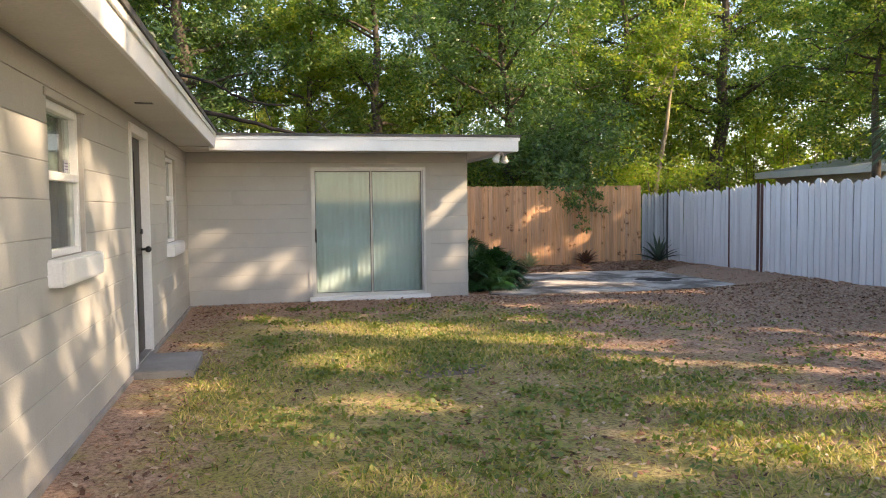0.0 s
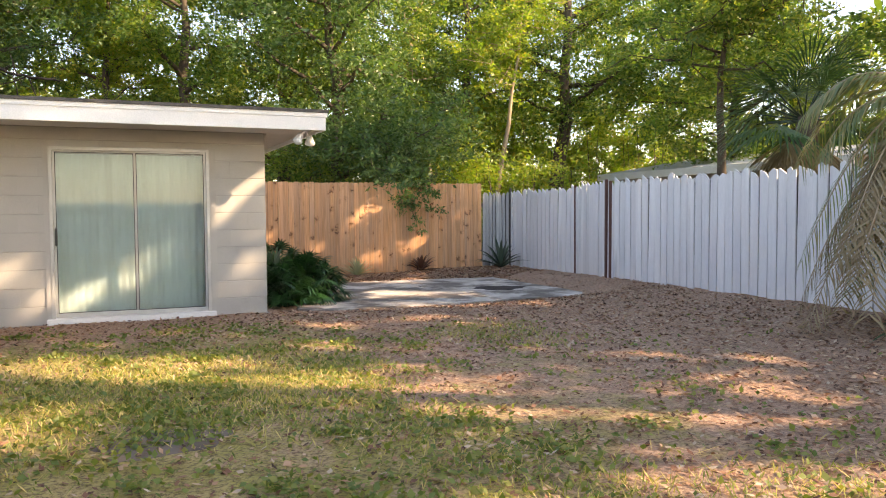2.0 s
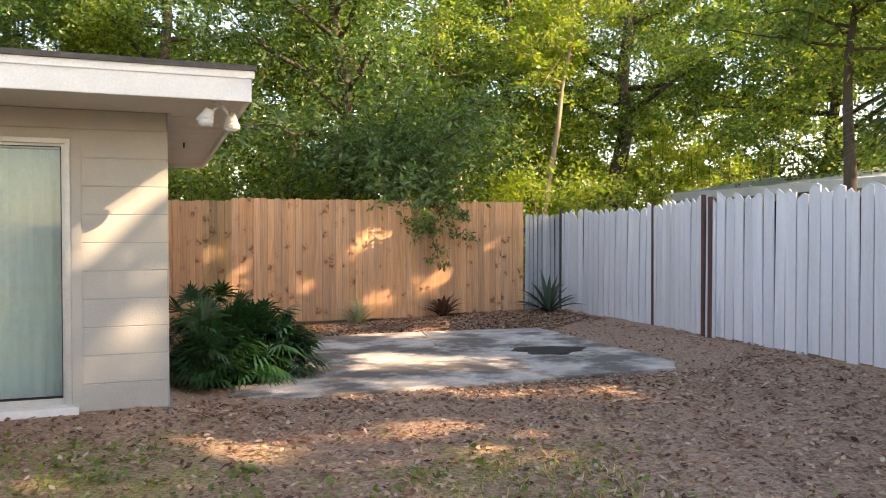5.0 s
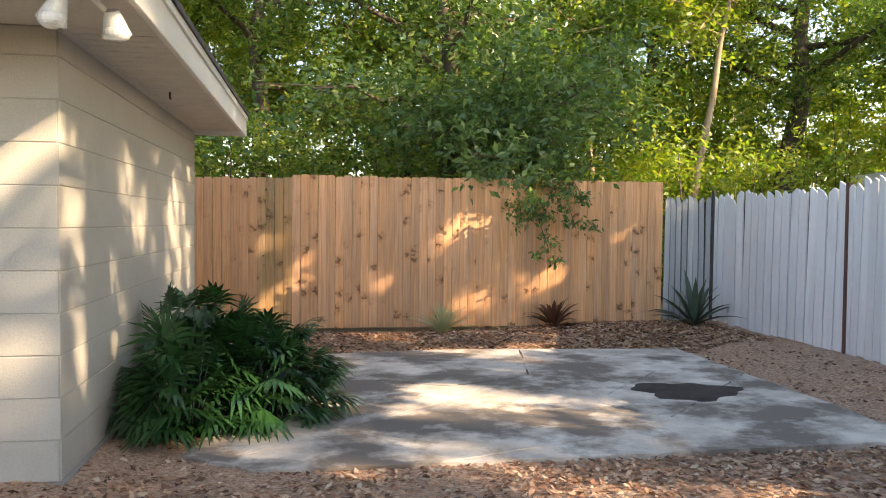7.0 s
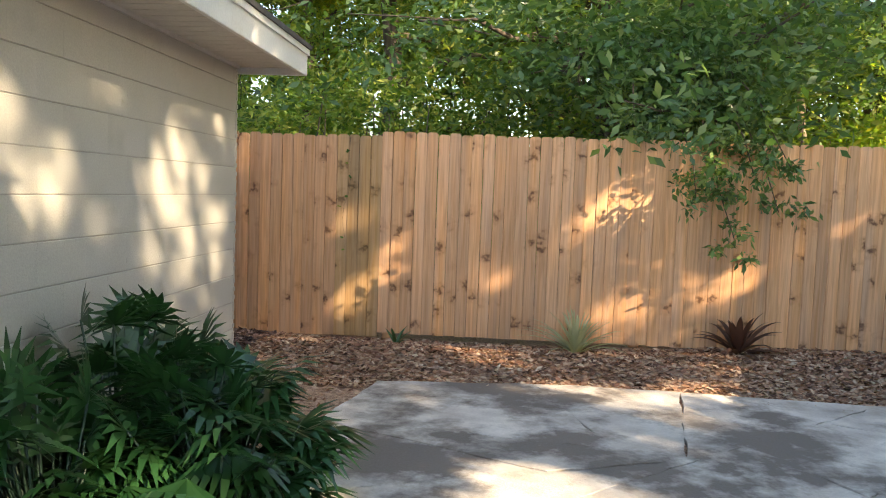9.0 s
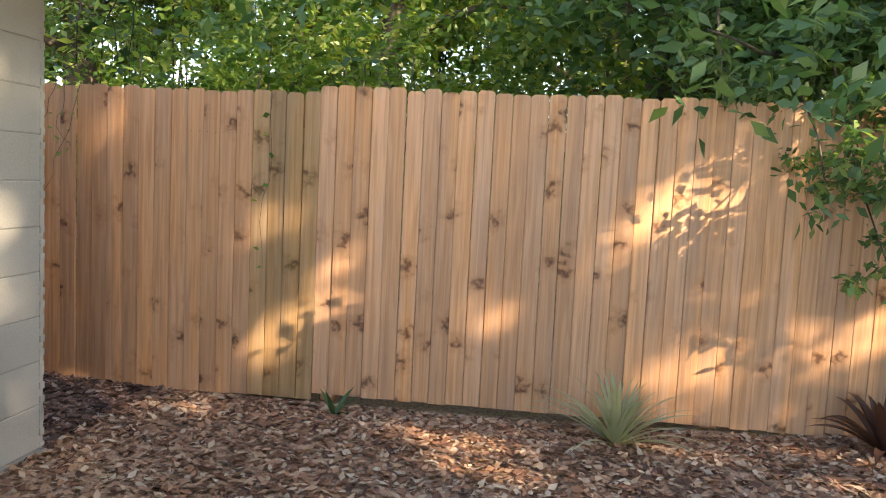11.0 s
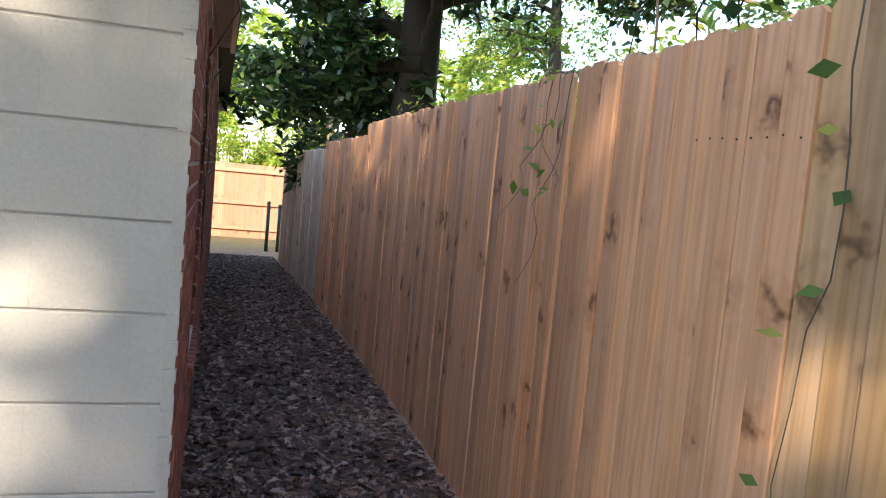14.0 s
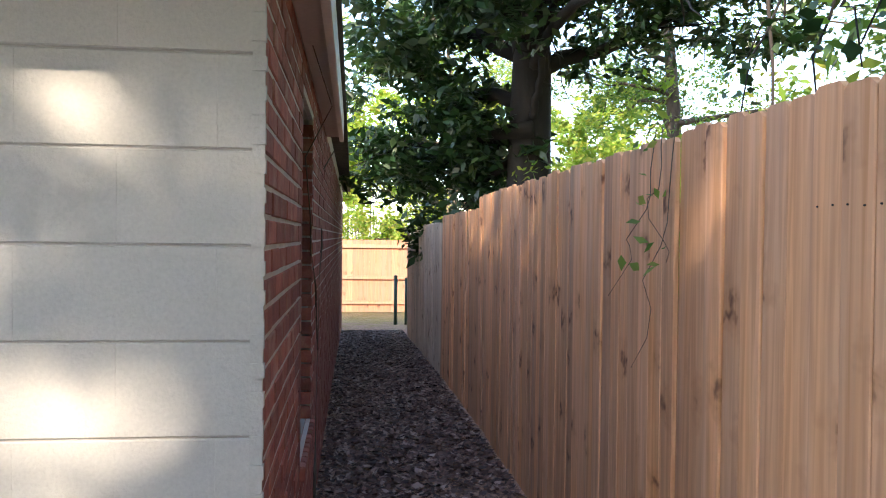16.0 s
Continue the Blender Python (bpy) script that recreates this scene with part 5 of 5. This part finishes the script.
def rosette(name, at, n, length, width, mat, seed, label, category, rise=(0.5, 1.4), sag=0.5, stiff=False):
    """A rosette of strap leaves, each a folded tapering blade."""
    rng = np.random.default_rng(seed)
    g = float(gz(at[0], at[1])) - 0.01
    o = empty(name, (at[0], at[1], g), label, category)
    for k in range(n):
        az = 2.4 * k + rng.uniform(-0.3, 0.3)
        el = rng.uniform(*rise)
        L = length * rng.uniform(0.75, 1.1)
        d = np.array([math.cos(az) * math.cos(el), math.sin(az) * math.cos(el), math.sin(el)])
        s = np.array([-math.sin(az), math.cos(az), 0])
        v, f = [], []
        m = 8
        for i in range(m + 1):
            t = i / m
            c = np.array([at[0], at[1], g]) + d * L * t + np.array([0, 0, -sag * L * t ** 2.3])
            c[1] = min(c[1], FY - 0.02)
            c[2] = max(c[2], g + 0.005)
            w = width * (1 - t ** 2.2) * (0.55 + 1.1 * t * (1 - t) * 2 if stiff else 1)
            v += [c - s * w * 0.5 + np.array([0, 0, w * 0.22]), c, c + s * w * 0.5 + np.array([0, 0, w * 0.22])]
        for i in range(m):
            a = 3 * i
            f += [(a, a + 1, a + 4, a + 3), (a + 1, a + 2, a + 5, a + 4)]
        part("leaf", mesh_of("leaf", v, f, mat, True), None, o)
    return o


rosette("ornamental_grass", (6.74, 4.95), 80, 0.60, 0.022, L_STRIPE, 71, "pale variegated grass clump at the fence foot", "plant", (0.45, 1.5), 0.32)
rosette("ti_plant", (8.10, 5.05), 26, 0.60, 0.065, L_TI, 72, "dark reddish broad-leaved plant at the fence foot", "plant", (0.3, 1.4), 0.35, True)
rosette("agave_plant", (9.80, 4.85), 20, 0.90, 0.085, L_AGAVE, 73, "large grey-green agave in the fence corner", "plant", (0.25, 1.45), 0.25, True)
rosette("seedling", (5.20, 5.12), 6, 0.24, 0.035, L_PALM, 74, "small green seedling at the fence foot", "plant", (0.4, 1.3), 0.2, True)
rosette("fern", (8.72, -4.95), 22, 0.5, 0.05, L_PALM, 75, "dark green fern beneath the palm", "plant", (0.3, 1.4), 0.5, True)


def fence_vine():
    rng = np.random.default_rng(81)
    v = empty("vine", (3.2, FY, 1.7), "thin vine with a few leaves trailing over the fence", "vine")
    arms, pts = [], []
    for s, e in (((3.55, FY - 0.03, 1.79), (3.30, FY - 0.035, 1.02)), ((3.45, FY - 0.03, 1.79), (3.42, FY - 0.03, 1.35)), ((4.72, FY - 0.03, 1.75), (4.68, FY - 0.03, 0.75)), ((3.40, FY - 0.03, 1.79), (3.16, FY - 0.035, 1.25)), ((3.1, FY - 0.02, 1.8), (3.6, FY + 0.02, 1.83))):
        p = limb_points(s, e, rng, 0.03, 9)
        p[:, 1] = np.minimum(p[:, 1], FY - 0.012)
        arms.append((p, np.linspace(0.002, 0.001, 9)))
        for j in range(1, 9):
            if rng.random() < 0.75:
                pts.append(p[j] + rng.normal(0, 0.015, 3) - np.array([0, 0.02, 0]))
    for arm in arms:
        part("stem", tubes_mesh("stem", [arm], M_BARK, 4), None, v)
    part("foliage", quads_mesh("foliage", leaf_quads(np.array(pts), 0.045, rng, aspect=0.6), L_MID), None, v)


fence_vine()


def wall_vine():
    rng = np.random.default_rng(82)
    v = empty("dry_vine", (1.4, D + 0.02, 0), "bare dry vine stem climbing the brick wall", "vine")
    arms = [(limb_points((1.75, D + 0.02, -0.05), (0.6, D + 0.02, 2.1), rng, 0.05, 10), np.linspace(0.012, 0.004, 10)), (limb_points((1.3, D + 0.02, 0.8), (2.9, D + 0.03, 2.12), rng, 0.05, 8), np.linspace(0.006, 0.002, 8))]
    for p, _ in arms:
        p[:, 1] = np.maximum(p[:, 1], D + 0.013)
    for arm in arms:
        part("stem", tubes_mesh("stem", [arm], M_BARK, 5), None, v)


wall_vine()


# ---- end of the passage ----
def far_fence():
    f = empty("far_fence", (-13.7, 4.5, -0.45), "tan board fence with horizontal rails across the passage end", "fence")
    shape = board_mesh(0.138, 1.80, 0.017, 0.02, "far_board")
    shape.materials[0] = M_FARWOOD
    for k in range(38):
        ob = part("board", shape, None, f)
        ob.matrix_basis = pose(-13.75, 2.2 + k * 0.14, -0.44, 0, 0, 90)
    for zr in (-0.2, 0.42, 1.2):
        part("rail", boxes([(-13.745, -13.70, 2.1, 7.6, zr - 0.045, zr + 0.045)], 0.004), M_FARWOOD, f)


far_fence()


def chain_gate():
    g = empty("chain_gate", (-10.6, 5.3, -0.5), "dark green metal gate posts and open chain-link gate", "gate")
    for y, h in ((5.27, 0.60), (5.50, 0.55)):
        v, f = tube([(-10.6, y, -0.6), (-10.6, y, h)], [0.035, 0.035], 12)
        post = part("post", mesh_of("post", v, f, M_GREENPOST, True), None, g)
        bm = bmesh.new()
        bmesh.ops.create_uvsphere(bm, u_segments=12, v_segments=8, radius=0.042, matrix=pose(-10.6, y, h))
        part("cap", bm, M_GREENPOST, post)
    arms = []
    for zz in (-0.4, 0.5):
        arms.append(([(-10.6, 5.30, zz), (-11.7, 5.36, zz)], [0.02, 0.02]))
    for k in range(12):
        x = -10.65 - 0.09 * k
        arms.append(([(x, 5.31, -0.4), (x, 5.31, 0.5)], [0.004, 0.004]))
    part("gate_leaf", tubes_mesh("gate_leaf", arms, M_GREENPOST, 6), None, g)


chain_gate()


# ---- grass and litter ----
def grass_and_litter():
    rng = np.random.default_rng(91)
    n = 210000
    y = -1.0 - 10.2 * rng.power(1.6, n)[::-1] * 1.0
    x = rng.uniform(0.5, 9.0, n)
    k = np.sin(x * 1.7 + y * 0.9) + np.sin(x * 0.6 - y * 1.3 + 1) + np.sin(x * 3.1 + 2) * 0.5 + rng.normal(0, 0.9, n) - 0.75 * np.clip(x - 3.4, 0, 6) - 1.6 * np.clip(y + 2.4, 0, 2)
    keep = k > 0.45
    x, y = x[keep], y[keep]
    n = len(x)
    b = np.stack([x, y, gz(x, y) - 0.004], 1)
    h = rng.uniform(0.02, 0.065, (n, 1))
    d = np.concatenate([rng.normal(0, 0.8, (n, 2)), np.ones((n, 1))], 1) * h
    s = rng.normal(0, 1, (n, 3))
    s[:, 2] = 0
    s = s / np.linalg.norm(s, axis=1, keepdims=True) * 0.005
    q = np.stack([b - s, b + d * 0.6 - s * 0.8, b + d, b + d * 0.6 + s * 0.8], 1)
    q[:, 0] = b - s
    tagged(new("grass", quads_mesh("grass", q, L_GRASS)), "short patchy green and straw lawn grass", "grass", kind="stuff")

    cx, cy = rng.uniform(0.9, 8.5, 420), rng.uniform(-10.8, -0.6, 420)
    pk = rng.integers(0, 420, 36000)
    rad = rng.uniform(0.05, 0.28, 420)[pk]
    wx, wy = cx[pk] + rng.normal(0, 1, 36000) * rad, cy[pk] + rng.normal(0, 1, 36000) * rad
    ok = (wx > 0.3) & (wy < -0.3) & (rng.uniform(0, 1, len(wx)) > 0.1 + 0.22 * np.clip(wx - 3.2, 0, 4) + 0.3 * np.clip(wy + 2.5, 0, 3))
    wx, wy = wx[ok], wy[ok]
    wp = np.stack([wx, wy, gz(wx, wy) + rng.uniform(0.004, 0.035, len(wx))], 1)
    tagged(new("weeds", quads_mesh("weeds", leaf_quads(wp, 0.042, rng, aspect=0.7, up=0.5), L_WEED)), "low green broad-leaved weeds in the lawn", "weeds", kind="stuff")

    def litter(name, lo, hi, n, size, label, test=None, mat=L_LITTER):
        x, y = rng.uniform(lo[0], hi[0], n), rng.uniform(lo[1], hi[1], n)
        if test is not None:
            k = test(x, y)
            x, y = x[k], y[k]
        n = len(x)
        a = rng.uniform(0, 6.283, n)
        L = size * rng.uniform(0.5, 1.4, n)
        d = np.stack([np.cos(a), np.sin(a), rng.normal(0, 0.25, n)], 1) * L[:, None]
        s = np.stack([-np.sin(a), np.cos(a), rng.normal(0, 0.35, n)], 1) * L[:, None] * 0.24
        c = np.stack([x, y, gz(x, y) + 0.006 + rng.uniform(0, 0.012, n)], 1)
        q = np.stack([c - d * 0.5, c - s, c + d * 0.5, c + s], 1)
        q[:, :, 2] = np.maximum(q[:, :, 2], gz(x, y)[:, None] + 0.003)
        tagged(new(name, quads_mesh(name, q, mat)), label, "leaves", kind="stuff")
    litter("fallen_leaves", (-9.0, D + 0.03), (4.1, FY - 0.03), 52000, 0.055, "dark fallen leaves covering the passage", None, L_DARKLITTER)
    litter("fallen_leaves", (4.1, 3.6), (10.1, FY - 0.03), 22000, 0.05, "brown fallen leaves along the fence foot")
    litter("fallen_leaves", (4.1, -0.6), (10.0, 3.8), 9000, 0.042, "scattered fallen leaves around the patio", lambda x, y: (x > 8.9) | (y < 0.25) | (y > 3.4) | (x < 5.0) | (rng.uniform(0, 1, len(x)) < 0.14))
    litter("fallen_leaves", (0.1, -11.5), (9.7, 0.2), 90000, 0.044, "scattered fallen leaves on the lawn", lambda x, y: rng.uniform(0, 1, len(x)) < 0.16 + 0.085 * np.clip(x - 1, 0, 9) + 0.25 * (y > -1.5) + 0.4 * (x < 0.7))


grass_and_litter()


# ---- blocks and bricks ----
def block_mesh(L, H, T=0.012):
    bm = boxes([(-L / 2, L / 2, 0, T, 0, H)])
    bmesh.ops.bevel(bm, geom=[e for e in bm.edges if e.verts[0].co.y < 1e-6 and e.verts[1].co.y < 1e-6 and abs(e.verts[0].co.z - e.verts[1].co.z) < 1e-6], offset=0.003, segments=1, affect="EDGES")
    me = bpy.data.meshes.new("block")
    bm.to_mesh(me)
    bm.free()
    me.materials.append(M_BLOCK)
    return me


BLOCKS = {}


def lay_blocks(parent, lo, hi, place, holes, top=SOFFIT):
    """Courses of blocks in running bond; place(u, z) gives the pose of a block whose middle is at u."""
    k = 0
    while k * COURSE < top:
        z0 = k * COURSE
        h = min(COURSE, top - z0) - 0.0045
        step = 0.4064
        u = lo - (step / 2 if k % 2 else 0)
        spans = []
        while u < hi:
            spans.append((max(u, lo), min(u + step, hi)))
            u += step
        for a, c in spans:
            pieces = [(a, c, z0, z0 + h)]
            for h0, h1, hz0, hz1 in holes:
                nxt = []
                for p in pieces:
                    if p[1] <= h0 or p[0] >= h1 or p[3] <= hz0 or p[2] >= hz1:
                        nxt.append(p)
                        continue
                    if p[0] < h0:
                        nxt.append((p[0], h0, p[2], p[3]))
                    if p[1] > h1:
                        nxt.append((h1, p[1], p[2], p[3]))
                    m0, m1 = max(p[0], h0), min(p[1], h1)
                    if p[2] < hz0:
                        nxt.append((m0, m1, p[2], hz0))
                    if p[3] > hz1:
                        nxt.append((m0, m1, hz1, p[3]))
                pieces = nxt
            for p in pieces:
                L, H = round(p[1] - p[0] - 0.0004, 4), round(p[3] - p[2], 3)
                if L < 0.015 or H < 0.01:
                    continue
                if (L, H) not in BLOCKS:
                    BLOCKS[(L, H)] = block_mesh(L, H)
                ob = part("block", BLOCKS[(L, H)], None, parent)
                ob.matrix_basis = place((p[0] + p[1]) / 2, p[2])
        k += 1


lay_blocks(wall_front, 0.0, W, lambda u, z: pose(u, 0.0, z), [SLIDER])
lay_blocks(wall_end, 0.012, D, lambda u, z: pose(W, u, z, 0, 0, 90), [])
lay_blocks(wall_west, -9.6, 0.0, lambda u, z: pose(0.0, u, z, 0, 0, 90), [WIN1, DOOR, WIN2])
part("block_rest", boxes([(-0.01, 0.0, -16.0, -9.602, 0.0, SOFFIT)]), M_BLOCK, wall_west)
part("footing", boxes([(0.0, W + 0.02, -0.02, 0.004, -0.3, 0.0), (W - 0.004, W + 0.025, 0.004, D, -0.3, 0.0), (-0.004, 0.02, -16, -0.02, -0.3, -0.001)]), M_STEP, wall_end)
# uneven mortar smears where blocks meet the brick
part("mortar_edge", boxes([(W - 0.0135, W + 0.003 + 0.003 * math.sin(9 * k), D - 0.003, DB + 0.005 + 0.002 * math.sin(k * 2.7), 0.031 * k - 0.1, 0.031 * k - 0.069) for k in range(72)]), M_BLOCK, wall_back)


def brick_mesh(L, H=0.057, T=0.09):
    bm = boxes([(-L / 2, L / 2, 0, T, 0, H)])
    bmesh.ops.bevel(bm, geom=[e for e in bm.edges if e.verts[0].co.y < 1e-6 and e.verts[1].co.y < 1e-6], offset=0.004, segments=1, affect="EDGES")
    me = bpy.data.meshes.new("brick")
    bm.to_mesh(me)
    bm.free()
    me.materials.append(M_BRICK)
    return me


def lay_bricks():
    rng = random.Random(61)
    full, half = brick_mesh(0.193, T=0.02), brick_mesh(0.0925, T=0.02)
    rest = []
    ch = 0.0677
    for k in range(-9, 33):
        z = k * ch
        if z + 0.057 > SOFFIT:
            break
        x = W - 0.014
        first = True
        while x > -9.4:
            L = 0.0925 if (first and k % 2) else 0.193
            first = False
            a, c = x - L, x
            x -= L + 0.0105
            x0, x1, z0, z1 = BACKWIN
            if z < z1 and z + 0.057 > z0 and a < x1 and c > x0:
                if c > x1 + 0.03:
                    a = x1
                elif a < x0 - 0.03:
                    c = x0
                else:
                    continue
                rest.append((a, c, DB - 0.02, DB, z, z + 0.057))
                continue
            if z < float(gz((a + c) / 2, D)) - 0.12:
                continue
            if a > 1.5 and z > -0.08:
                ob = part("brick", full if L > 0.15 else half, None, wall_back)
                ob.matrix_basis = pose((a + c) / 2, DB + rng.uniform(-0.002, 0.002), z, 0, 0, 180)
            else:
                rest.append((a, c, DB - 0.02, DB + rng.uniform(-0.002, 0.002), z, z + 0.057))
    v, f = [], []
    for a, c, y0, y1, z0, z1 in rest:
        o = len(v)
        v += [(a, y0, z0), (c, y0, z0), (c, y1, z0), (a, y1, z0), (a, y0, z1), (c, y0, z1), (c, y1, z1), (a, y1, z1)]
        f += [(o, o + 3, o + 2, o + 1), (o + 4, o + 5, o + 6, o + 7), (o, o + 1, o + 5, o + 4), (o + 1, o + 2, o + 6, o + 5), (o + 2, o + 3, o + 7, o + 6), (o + 3, o, o + 4, o + 7)]
    tagged(part("brickwork", mesh_of("brickwork", v, f, M_BRICK), None, wall_back), kind="stuff")
    # brick reveals of the recessed window
    x0, x1, z0, z1 = BACKWIN
    for k in range(21):
        zz = z0 + 0.004 + k * ch
        if zz + 0.057 < z1:
            part("reveal_brick", boxes([(x0 + 0.001, x0 + 0.022, D - 0.135, DB - 0.003, zz, zz + 0.057)], 0.003), M_BRICK, wall_back)
    # sloping brick sill of the recessed window
    x0, x1, z0, z1 = BACKWIN
    for k in range(11):
        xa = x0 + k * (x1 - x0) / 11
        part("sill_brick", boxes([(xa + 0.004, xa + (x1 - x0) / 11 - 0.004, D - 0.13, DB + 0.02, z0 - 0.06, z0 - 0.003)], 0.004), M_BRICK, wall_back)


lay_bricks()
